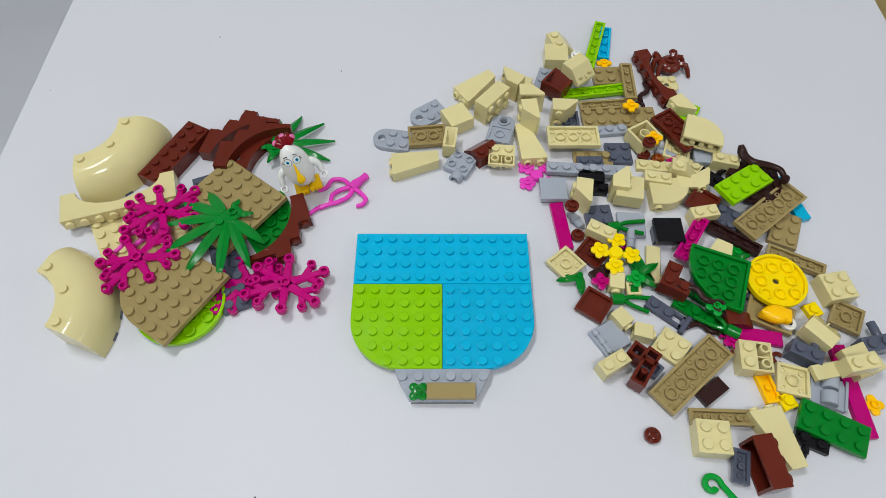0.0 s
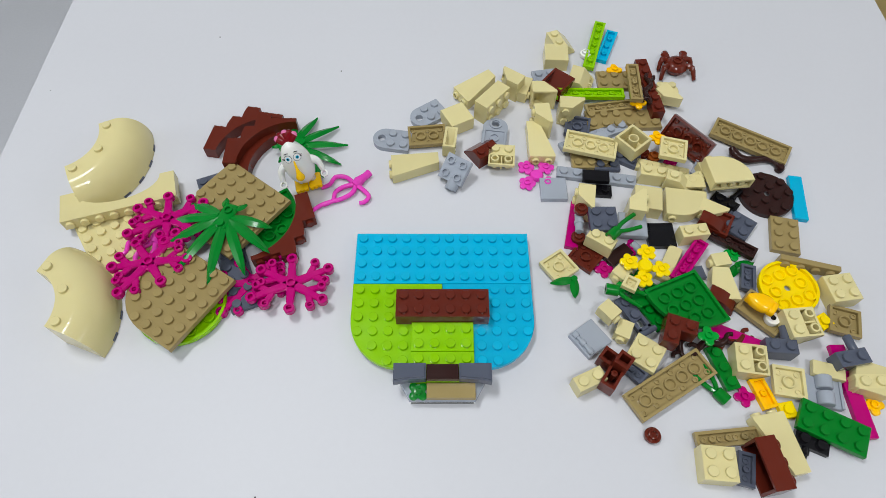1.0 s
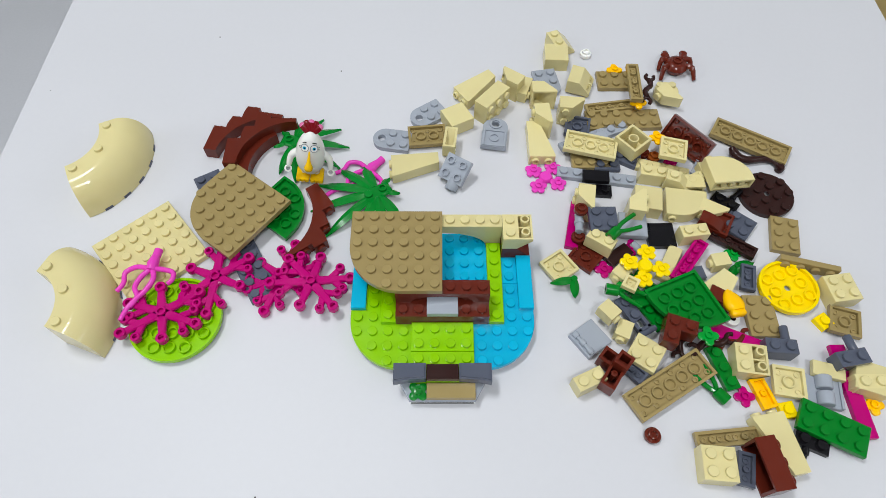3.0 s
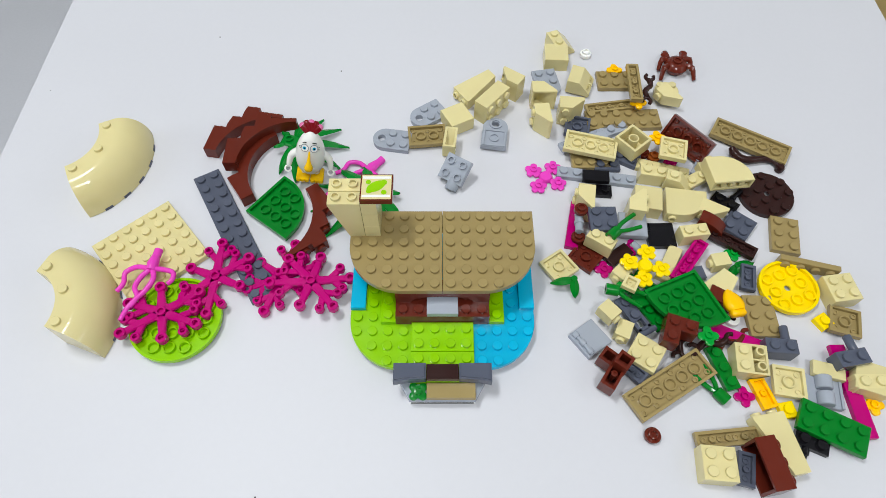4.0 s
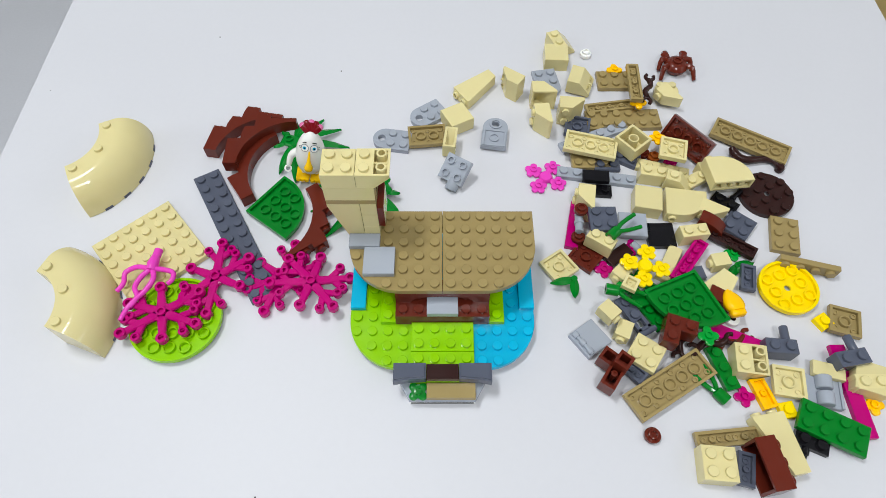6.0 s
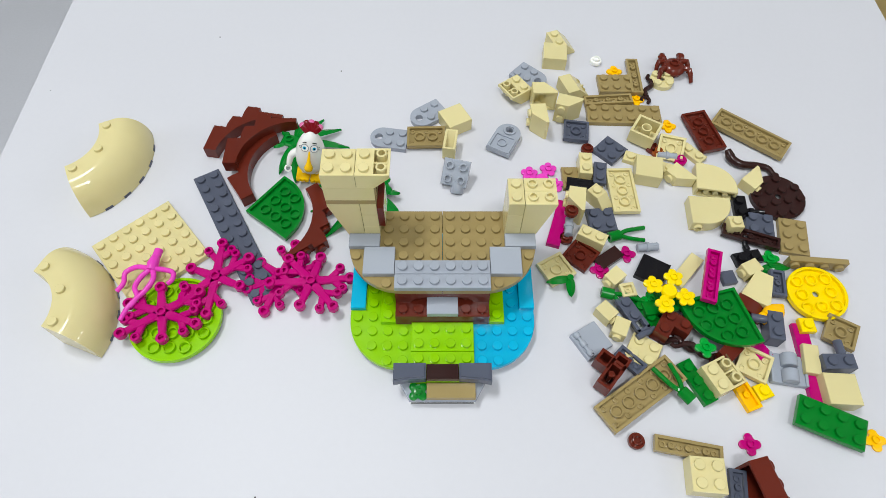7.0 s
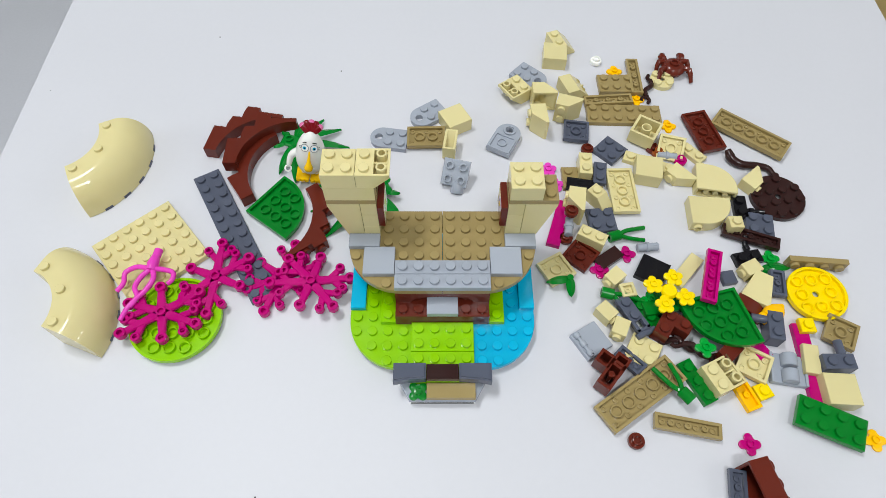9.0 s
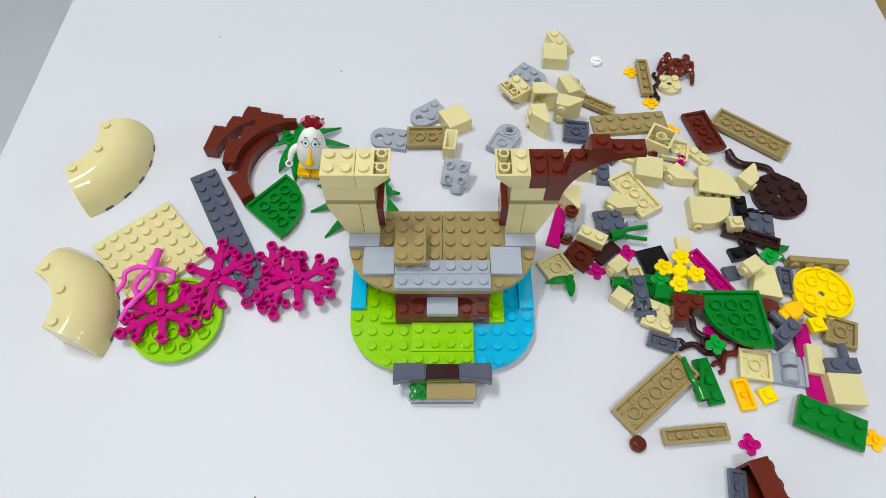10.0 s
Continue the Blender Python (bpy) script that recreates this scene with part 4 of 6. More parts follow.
loose(plate("dark_gray", 2, 1, True), "dark grey one by two plate upside down on white table", "plate",
      [(0, 160.4, -23.5, 4.9, 180, 0, 80), (0.6, 167.3, -27, 4.9, 180, 0, 75), (6.3, 182.7, -30.5, 4.9, 180, 0, 80), (9.1, 187.5, -28.7, 4.9, 180, 0, 80)], "loose building pieces")
loose(brick("tan", 1, 1), "tan one by one brick on its side on the heap", "brick",
      [(0, 148.4, -25.8, 4, 90, 0, 0), (0.6, 158.2, -16.5, 4, 90, 0, -80), (6.3, 173.7, -20.3, 4, 90, 0, -65), (9.1, 170.3, -22.4, 12, 90, 0, -60)], "loose building pieces")
loose(sprig("green", 3, 10), "green small pointed leaf sprig on white table", "leaf",
      [(0, 164.2, -12.8, 0, 0, 0, -60), (0.6, 164.4, -18.3, 0, 0, 0, -60), (6.3, 183.4, -18.3, 0, 0, 0, -80), (9.1, 187.5, -9.1, 0, 0, 0, -50)], "loose building pieces")
loose(flower("bright_green"), "bright green small four-petal flower plate on white table", "flower",
      [(0, 166.5, -9.3, 0, 0, 0, 0), (0.6, 164.5, -9.7, 0, 0, 0, 0), (6.3, 184.3, -13.4, 0, 0, 0, 0), (9.1, 183.5, -12.7, 2, 0, 0, 0)], "loose building pieces")
loose(tile("dark_gray", 1, 1), "dark grey smooth one by one tile on white table", "tile",
      [(0, 166.9, -34.8, 0, 0, 0, 0), (0.6, 140.9, -23.3, 0, 0, 0, 10), (6.3, 157.4, -26.1, 0, 0, 0, 10), (9.1, 159.6, -23.2, 0, 0, 0, 10)], "loose building pieces")
loose(plate("green", 3, 1), "green one by three plate on white table", "plate",
      [(0, 143.4, -39.9, 0, 0, 0, -40), (0.6, 142.1, -78, 0, 0, 0, -75), (6.3, 127.6, -85.4, 0, 0, 0, -65), (9.1, 133.4, -85.1, 0, 0, 0, -80)], "loose building pieces")
loose(stalk("green"), "green plant stalk with thin stems on white table", "plant stalk",
      [(0, 149.3, -59.6, 3.4, 0, 0, 150), (0.6, 137.4, -92.5, 0, 0, 0, 130), (6.3, 117.7, -94.1, 6, 0, 0, 130), (9.1, 126.5, -92.1, 3.2, 0, 0, 100)], "loose building pieces")
loose(plate("lime", 4, 2), "lime two by four plate, built into the model", "plate",
      [(0, 176.8, 31.7, 9, 0, 0, 32), (0.1, 0, -80, 6.4, 0, 0, 0)], "model pieces")
loose(corner_curve("dark_gray", False), "dark grey curved wedge of the front step, built into the model", "wedge",
      [(0, 128, 2, 0, 0, 0, 0), (0.3, -16, -84, 9.6, 0, 0, 0)], "model pieces")
loose(tile("dark_brown", 2, 1), "dark brown smooth one by two tile, built into the model", "tile",
      [(0, 134.2, -90.3, 0, 0, 0, 35), (0.5, 0, -84.4, 11.6, 0, 0, 0)], "model pieces")
loose(corner_curve("dark_gray", True), "dark grey curved wedge of the front step, built into the model", "wedge",
      [(0, 142.8, -32.7, 3.2, 0, 0, 0), (0.6, 16, -84, 9.6, 0, 0, 0)], "model pieces")
loose(brick("brown", 6, 2), "brown two by six brick, built into the model", "brick",
      [(0, -162.9, 56.9, 0, 0, 0, 63), (1, 0, -48, 6.4, 0, 0, 0)], "model pieces")
loose(tile("gray", 2, 2), "light grey smooth two by two tile, built into the model", "tile",
      [(0, 66.1, 32, 3, 0, 0, 0), (0.6, 66.7, 34.2, 0, 0, 0, 0), (1.1, 0, -48, 16, 0, 0, 0)], "model pieces")
loose(arch("brown", 6, 1), "brown arch brick, built into the model", "arch brick",
      [(0, 147.7, 126.6, 4, 90, 0, -74), (0.6, 136.2, 113.5, 0, 0, 0, -85), (1.3, 0, -44, 16, 0, 0, 0)], "model pieces")
loose(tile("blue", 4, 1), "blue smooth one by four tile, built into the model", "tile",
      [(0, 207.1, 27.3, 0, 0, 0, -75), (0.6, 211.7, 27.8, 0, 0, 0, -98.8), (1.6, -44, -32, 6.4, 0, 0, -90)], "model pieces")
loose(slope("brown", 2, 2), "brown slope brick, built into the model", "slope brick",
      [(0, 75.7, 114.5, 13, 180, 0, 50), (1.8, -40, -8, 6.4, 0, 0, 180)], "model pieces")
loose(inverted_slope("tan", 2, 2), "tan inverted slope brick, built into the model", "slope brick",
      [(0, 194.2, -61.1, 14, 180, 0, 40), (0.6, 184.2, -57.4, 3.2, 0, 0, 5), (2, -40, -8, 16, 0, 0, 180)], "model pieces")
loose(arch("tan", 8, 1, 12.8, 19.1), "tan tall arch brick, built into the model", "arch brick",
      [(0, -189.2, 31.2, 8, 90, 0, 17), (2.1, 0, -4, 6.4, 0, 0, 0)], "model pieces")
loose(slope("brown", 2, 2), "brown slope brick, built into the model", "slope brick",
      [(0, 24.7, 62, 0, 0, 0, 125), (2.3, 40, -8, 6.4, 0, 0, 0)], "model pieces")
loose(inverted_slope("tan", 2, 2), "tan inverted slope brick, built into the model", "slope brick",
      [(0, 36.1, 54.5, 0, 0, 0, -95), (2.5, 40, -8, 16, 0, 0, 0)], "model pieces")
loose(plate("lime", 6, 1, True), "lime one by six plate upside down, built into the model", "plate",
      [(0, 102.6, 113.3, 4.9, 180, 0, 8.4), (0.6, 95, 108, 8.1, 180, 0, -0.5), (2.9, 28, -32, 6.4, 0, 0, 90)], "model pieces")
loose(quarter_plate("dark_tan", 6, False), "dark tan plate with one rounded corner, built into the model", "plate",
      [(0, -146.9, -36.5, 8, 0, 0, -33), (0.6, -143.3, -39.2, 8, 0, 0, -33), (3, -24, -24, 25.6, 0, 0, 0)], "model pieces")
loose(quarter_plate("dark_tan", 6, True), "dark tan plate with one rounded corner, built into the model", "plate",
      [(0, -123.1, 17.3, 8, 0, 0, -127), (0.6, -120.7, 14.9, 8, 0, 0, -127), (3.2, 24, -24, 25.6, 0, 0, 0)], "model pieces")
loose(tall_slope("tan", 2, 1), "tan tall steep slope brick on its side, built into the model", "slope brick",
      [(0, -1.9, 51.3, 4, 90, 0, -85), (0.6, -1.9, 50, 4, 90, 0, -85), (3.4, -48, -12, 28.8, 0, 0, 180)], "model pieces")
loose(tall_slope("tan", 2, 1), "tan tall steep slope brick on its side, built into the model", "slope brick",
      [(0, 53.8, 81.8, 4, 90, 0, 5), (0.6, 61.2, 83.2, 4, 90, 0, 0), (3.3, -48, -4, 28.8, 0, 0, 180)], "model pieces")
loose(brick("tan", 2, 1), "tan one by two brick on its side, built into the model", "brick",
      [(0, 48.6, 116.6, 4, 90, 0, 70), (3.5, -36, -8, 38.4, 0, 0, 90)], "model pieces")
loose(brick("tan", 2, 1), "tan one by two brick, built into the model", "brick",
      [(0, 85.7, -77.4, 0, 0, 0, 30), (0.5, 79.9, -78.9, 0, 0, 0, 28), (0.6, 72.5, -86.1, 0, 0, 0, 25), (3.6, -36, -8, 48, 0, 0, 90)], "model pieces")
loose(picture_tile("brown", "white"), "brown square picture tile upside down, built into the model", "tile",
      [(0, 153, 23, 6.2, 180, 0, -40), (0.6, 158.1, 9.1, 6.2, 180, 0, -30), (4, -32, -8, 57.6, 0, 0, 0), (4.9, -32, -8, 46.5, 0, 90, 0)], "model pieces")
loose(plate("dark_tan", 3, 2), "dark tan two by three plate on white table", "plate",
      [(0, 93.1, 54.9, 0, 0, 0, 0), (0.6, 91.6, 57.6, 0, 0, 0, 0), (6.3, 84.6, 42.3, 0, 0, 0, 0), (9.4, 83.1, 54.4, 0, 0, 0, 0)], "loose building pieces")
loose(brick("tan", 3, 2), "tan two by three brick on its side, built into the model", "brick",
      [(0, 28.3, 101.7, 8, 90, 0, 49.5), (5.3, -44, -8, 60.8, 0, 0, 0)], "model pieces")
loose(brick("tan", 2, 2), "tan two by two brick, built into the model", "brick",
      [(0, 211.7, -34.6, 0, 0, 0, 10), (0.5, 213.4, -35.7, 0, 0, 0, 8), (5.4, -48, -8, 70.4, 0, 0, 0)], "model pieces")
loose(tile("gray", 2, 1), "light grey smooth one by two tile, built into the model", "tile",
      [(0, 164.6, 61.7, 0, 0, 0, -5), (0.6, 158.5, 51, 0, 0, 0, 60), (6, -40, -20, 28.8, 0, 0, 0)], "model pieces")
loose(tile("gray", 2, 2), "light grey smooth two by two tile, built into the model", "tile",
      [(0, 162.8, 59, 3.2, 0, 0, -5), (0.6, 97.4, 67.1, 3.2, 0, 0, 20), (6, -32, -32, 28.8, 0, 0, 0)], "model pieces")
loose(tile("gray", 2, 2), "light grey smooth two by two tile, built into the model", "tile",
      [(0, 109.2, 8.7, 0, 0, 0, -5), (0.6, 109.1, 6.4, 3.2, 0, 0, -5), (6.1, 32, -32, 28.8, 0, 0, 0)], "model pieces")
loose(plate("gray", 6, 1), "light grey one by six plate, built into the model", "plate",
      [(0, 87, 46.6, 3.2, 0, 0, -3.7), (0.6, 93.6, 43.6, 0, 0, 0, -9.2), (6.1, 0, -36, 28.8, 0, 0, 0)], "model pieces")
loose(tall_slope("tan", 2, 1), "tan tall steep slope brick on its side, built into the model", "slope brick",
      [(0, 35.6, 122.8, 4, 90, 0, -55), (6.8, 48, -12, 28.8, 0, 0, 0)], "model pieces")
loose(brick("tan", 2, 1), "tan one by two brick, built into the model", "brick",
      [(0, 150.8, 13.3, 0, 0, 0, 10), (0.6, 142.1, 0.4, 0, 0, 0, 8), (6.8, 36, -8, 28.8, 0, 0, 90)], "model pieces")
loose(brick("tan", 2, 1), "tan one by two brick, built into the model", "brick",
      [(0, 203.3, -81.1, 9.6, 0, 0, 10), (0.6, 210.8, -87.6, 0, 0, 0, 0), (6.9, 36, -8, 38.4, 0, 0, 90)], "model pieces")
loose(brick("tan", 2, 1), "tan one by two brick, built into the model", "brick",
      [(0, 172, 51.8, 0, 0, 0, -15), (0.6, 170.9, 41.2, 0, 0, 0, 0), (7, 36, -8, 48, 0, 0, 90)], "model pieces")
loose(picture_tile("brown", "red"), "brown dark red picture tile upside down, built into the model", "tile",
      [(0, 81.2, -43.4, 4.9, 180, 0, -35), (0.5, 128.3, -51.3, 4.9, 180, 0, -40), (6.3, 144.1, -47.4, 4.9, 180, 0, -38), (7.4, 32, -8, 57.6, 0, 0, 0), (8.5, 32, -8, 46.5, 0, -90, 0)], "model pieces")
loose(brick("tan", 2, 2), "tan two by two brick, built into the model", "brick",
      [(0, 127.2, -114.1, 0, 0, 0, -5), (0.5, 127, -126.3, 0, 0, 0, -5), (6.3, 120.7, -131.3, 0, 0, 0, -5), (8.7, 40, -8, 60.8, 0, 0, 0)], "model pieces")
loose(brick("brown", 1, 1, True), "brown one by one brick upside down, built into the model", "brick",
      [(0, 97.9, -72.1, 11.3, 180, 0, -40), (0.5, 88, -72.1, 11.3, 180, 0, -40), (0.6, 82.8, -75.1, 11.3, 180, 0, -40), (6.3, 80.9, -76.2, 11.3, 180, 0, -40), (9.1, 52, -4, 60.8, 0, 0, 0)], "model pieces")
loose(brick("brown", 1, 1, True), "brown one by one brick upside down, built into the model", "brick",
      [(0, 104.2, -75.1, 11.3, 180, 0, -40), (0.5, 94.8, -74.1, 16.2, 180, 0, -40), (0.6, 88.8, -79, 16.2, 180, 0, -40), (6.3, 88.5, -78, 11.3, 180, 0, -40), (9.3, 52, -4, 70.4, 0, 0, 0)], "model pieces")
loose(brick("brown", 2, 1, True), "brown one by two brick upside down, built into the model", "brick",
      [(0, 99.2, -82.7, 11.3, 180, 0, 55), (0.5, 91.4, -81, 11.3, 180, 0, 55), (0.6, 84.3, -84.1, 11.3, 180, 0, 55), (6.3, 82.9, -84.4, 11.3, 180, 0, 50), (9.2, 44, -8, 70.4, 0, 0, 90)], "model pieces")
loose(inverted_slope("tan", 2, 2), "tan inverted slope brick, built into the model", "slope brick",
      [(0, 157.1, -74.4, 0, 0, 0, -8), (0.6, 154.6, -75.9, 0, 0, 0, -8), (6.3, 138.6, -83.9, 0, 0, 0, 25), (9.2, 32, -8, 70.4, 0, 0, 180)], "model pieces")
loose(tile("black", 2, 1), "black smooth one by two tile, built into the model", "tile",
      [(0, 89.7, 41.5, 3.2, 0, 0, -8), (0.6, 91.4, 39, 6.4, 0, 0, -5), (6.3, 82.1, 35.2, 3.2, 0, 0, -10), (9.6, -16, -24, 28.8, 0, 0, 0)], "model pieces")
loose(finger_tile("gray"), "light grey smooth tile with clip fingers, built into the model", "tile",
      [(0, 87.1, -61.7, 0, 0, 0, -59), (0.5, 81.5, -60.1, 0, 0, 0, -57), (0.6, 76.8, -62.1, 0, 0, 0, -54), (6.3, 77.2, -63.2, 0, 0, 0, -59), (9.1, 82.6, -56.3, 0, 0, 0, -34), (9.7, -16, -28, 32, 0, 0, 0)], "model pieces")
loose(plate("dark_tan", 3, 2), "dark tan two by three plate, built into the model", "plate",
      [(0, 113.9, 129, 0, 0, 0, 3), (0.6, 116.4, 124.8, 0, 0, 0, 0), (6.3, 116.7, 121.6, 0, 0, 0, 0), (9.9, -16, -25.6, 35.2, 0, 0, 90)], "model pieces")
loose(quarter_arch("brown"), "brown stepped half arch brick on its side on the heap", "arch brick",
      [(0, -135.5, 42.5, 10, -90, 0, -4), (0.6, -130.3, 44.6, 10, -90, 0, 0)], "loose building pieces")
loose(coral("magenta"), "magenta branching coral plant with ring tips on the heap", "plant",
      [(0, -158.4, 11.4, 10, 0, 0, 20), (0.6, -153.9, 5.7, 10, 0, 0, 10), (2.9, -122.9, -27.5, 3, 0, 0, 70)], "loose building pieces")
loose(coral("magenta"), "magenta branching coral plant with ring tips on the heap", "plant",
      [(0, -164.2, -19.9, 10, 0, 0, 40), (0.6, -157.5, -22.3, 10, 0, 0, 40), (2.9, -146.2, -49.6, 5, 0, 0, 15)], "loose building pieces")
loose(coral("magenta"), "magenta branching coral plant with ring tips on white table", "plant",
      [(0, -83.8, -32.6, 5, 0, 0, 0), (0.6, -80.9, -32.6, 5, 0, 0, 5), (2.9, -70.5, -31.2, 5, 0, 0, -15), (9.1, -77.8, -30.6, 5, 0, 0, 10)], "loose building pieces")
loose(coral("magenta"), "magenta branching coral plant lying under another one", "plant",
      [(0, -105.4, -29.7, 0, 0, 0, 30), (0.6, -103.8, -29.7, 0, 0, 0, 35), (2.9, -88.2, -25.8, 0, 0, 0, 55), (9.1, -92.4, -27.2, 0, 0, 0, 80)], "loose building pieces")
loose(palm_leaf("leaf_green", 0.9), "deep green big palm leaf with long leaflets on the heap", "leaf",
      [(0, -119, 4, 10, 0, 0, -134), (0.6, -120.4, 4.4, 10, 0, 0, -110), (2.9, -38.7, 28.5, 0, 0, 0, -150)], "loose building pieces")
loose(tentacles("pink"), "pink wavy vine piece with four arms on white table", "vine",
      [(0, -59.6, 28.4, 0, 0, 0, 49), (0.6, -58, 30.5, 0, 0, 0, 49), (2.9, -50.7, 41.4, 0, 0, 0, 48)], "loose building pieces")
loose(tentacles("pink"), "pink wavy vine piece with four arms on white table", "vine",
      [(0, -167.6, -9.8, 3, 0, 0, 75), (0.6, -164.2, -13.4, 3, 0, 0, 75), (2.9, -157.4, -34, 8, 0, 0, 84)], "loose building pieces")
loose(palm_leaf("leaf_green", 0.72), "deep green big palm leaf with long leaflets on white table", "leaf",
      [(0, -98.9, 63.2, 1, 0, 0, 30), (0.6, -91.1, 62.7, 1, 0, 0, 25), (2.9, -90.5, 66.4, 1, 0, 0, -15), (9.4, -90.7, 67.7, 1, 0, 0, -15)], "loose building pieces")
loose(bird_toy(), "white egg-shaped toy bird with orange beak on white table", "toy",
      [(0, -80, 36.2, 4, 0, -9, 20), (0.6, -80, 37.9, 4, 0, -8, 15), (2.9, -79.5, 44.1, 4, 0, 10, 0), (9.4, -79.3, 47.5, 4, 0, 10, 0)], "loose building pieces")
loose(coupling_plate("gray"), "light grey round-ended plate with pin hole on white table", "plate",
      [(0, -31.7, 72.4, 0, 0, 0, 170.7), (6.3, -33.5, 73.4, 0, 0, 0, 171.3)], "loose building pieces")
loose(coupling_plate("gray"), "light grey round-ended plate with pin hole on white table", "plate",
      [(0, -9.4, 93.7, 0, 0, 0, -145.4)], "loose building pieces")
loose(plate("dark_tan", 3, 2, True), "dark tan two by three plate upside down on white table", "plate",
      [(0, -9.4, 74.5, 4.9, 180, 0, 5.6), (6.3, -10.1, 73.5, 4.9, 180, 0, 1.2)], "loose building pieces")
loose(slope("tan", 2, 1), "tan slope brick on its side on white table", "slope brick",
      [(0, 5, 67.3, 11.3, 180, 0, 82), (6.3, 5, 65.4, 11.3, 180, 0, 82)], "loose building pieces")
loose(block("tan", 2, 2), "tan smooth-topped two by two brick on white table", "brick",
      [(0, 9.5, 87.5, 0, 0, 0, 28), (6.3, 8.1, 86.5, 0, 0, 0, 28)], "loose building pieces")
loose(socket_plate("gray"), "light grey square plate with pin socket on white table", "plate",
      [(0, 11.2, 52.6, 0, 0, 0, -30), (0.6, 8.6, 45.2, 6, 32, 0, -32), (6.3, 8.6, 43.5, 6, 40, 0, -14)], "loose building pieces")
loose(coupling_plate("gray", True), "light grey round-ended plate with pin hole upside down on white table", "plate",
      [(0, 37.6, 79.4, 4.9, 180, 0, 73.7), (0.6, 33.3, 76.6, 4.9, 180, 0, 82), (6.3, 39.7, 72.1, 4.9, 180, 0, 62)], "loose building pieces")
loose(inverted_slope("tan", 2, 2), "tan inverted slope brick on white table", "slope brick",
      [(0, 42, 111.3, 8, 90, 0, 145), (6.3, 47.8, 111.8, 0, 0, 0, 215)], "loose building pieces")
loose(coupling_plate("gray"), "light grey round-ended plate with pin hole on white table", "plate",
      [(0, 70.7, 122.7, 0, 0, 0, -107.8), (0.6, 70.6, 122.2, 0, 0, 0, -80), (6.3, 59.6, 127.9, 0, 0, 0, -42)], "loose building pieces")
loose(block("tan", 2, 2), "tan smooth-topped two by two brick on white table", "brick",
      [(0, 78, 144.3, 0, 0, 0, -3), (6.3, 77.3, 145.4, 0, 0, 0, -6)], "loose building pieces")
loose(slope("tan", 2, 2), "tan slope brick on white table", "slope brick",
      [(0, 82.8, 157.8, 0, 0, 0, 20), (0.6, 82.9, 158.9, 0, 0, 0, 20)], "loose building pieces")
loose(inverted_slope("tan", 2, 2), "tan inverted slope brick upside down on white table", "slope brick",
      [(0, 89.3, 120.6, 20.3, 180, 0, -50), (0.6, 92.1, 119.9, 11.3, 180, 0, -20), (6.3, 86.6, 114.2, 11.3, 180, 0, 20)], "loose building pieces")
loose(round_brick("white"), "white small round one-stud plate on white table", "round plate",
      [(0, 93.1, 148.7, 0, 0, 0, 0), (0.6, 99.9, 150.6, 0, 0, 0, 0), (6.3, 106.2, 143.7, 0, 0, 0, 0)], "loose building pieces")
loose(flower("orange"), "orange small four-petal flower plate on white table", "flower",
      [(0, 112, 142.9, 0, 0, 0, 0), (0.6, 116.9, 132.8, 3.2, 0, 0, 0), (6.3, 117.8, 134.6, 0, 0, 0, 0), (9.4, 129.3, 134.1, 0, 0, 0, 0)], "loose building pieces")
loose(plate("dark_tan", 4, 1, True), "dark tan one by four plate upside down on white table", "plate",
      [(0, 123.5, 119.1, 8.1, 180, 0, -91.6), (0.6, 124.7, 111.5, 14.5, 180, 0, -93.1), (6.3, 129.6, 127, 4.9, 180, 0, -91.3), (9.4, 136.3, 126.5, 4.9, 180, 0, -91.3)], "loose building pieces")
loose(plate("dark_tan", 4, 1, True), "dark tan one by four plate upside down on white table", "plate",
      [(0, 105.5, 100.7, 4.9, 180, 0, 5), (0.6, 109, 99.2, 4.9, 180, 0, 8.5), (6.3, 108.9, 105.4, 4.9, 180, 0, 4.1), (9.4, 97.5, 103.5, 4.9, 180, 0, -32)], "loose building pieces")
loose(flower("orange"), "orange small four-petal flower plate on white table", "flower",
      [(0, 121.1, 95.4, 8.1, 0, 0, 0), (0.6, 126.2, 97.9, 8.1, 0, 0, 0), (6.3, 128.6, 108.3, 0, 0, 0, 0), (9.4, 137.9, 105.8, 0, 0, 0, 0)], "loose building pieces")
loose(plate("dark_tan", 6, 2), "dark tan two by six plate on white table", "plate",
      [(0, 114.1, 91.4, 0, 0, 0, 1.9), (0.6, 116.6, 89.5, 0, 0, 0, 1.9), (6.3, 117.8, 93.9, 0, 0, 0, -1.7), (9.4, 120.2, 86.4, 0, 0, 0, 5.5)], "loose building pieces")
loose(slope("tan", 2, 2), "tan slope brick on its side on white table", "slope brick",
      [(0, 77.7, 94.7, 8, 90, 0, -3.8), (0.6, 82.6, 96.4, 8, 90, 0, -5.6), (6.3, 82, 97.2, 8, 90, 0, -17.8)], "loose building pieces")
loose(slope("tan", 2, 2), "tan slope brick on its side on white table", "slope brick",
      [(0, 57.4, 98.3, 8, -90, 0, 0), (0.6, 65.6, 100.8, 8, -90, 0, 0), (6.3, 65.9, 99.8, 8, -90, 0, 0)], "loose building pieces")
loose(slope("tan", 2, 2), "tan slope brick on its side on the heap", "slope brick",
      [(0, 58.9, 81.1, 14, 90, 0, -86), (0.6, 67.7, 83.3, 8, 90, 0, -86), (6.3, 65.5, 82.8, 8, 90, 0, -86)], "loose building pieces")
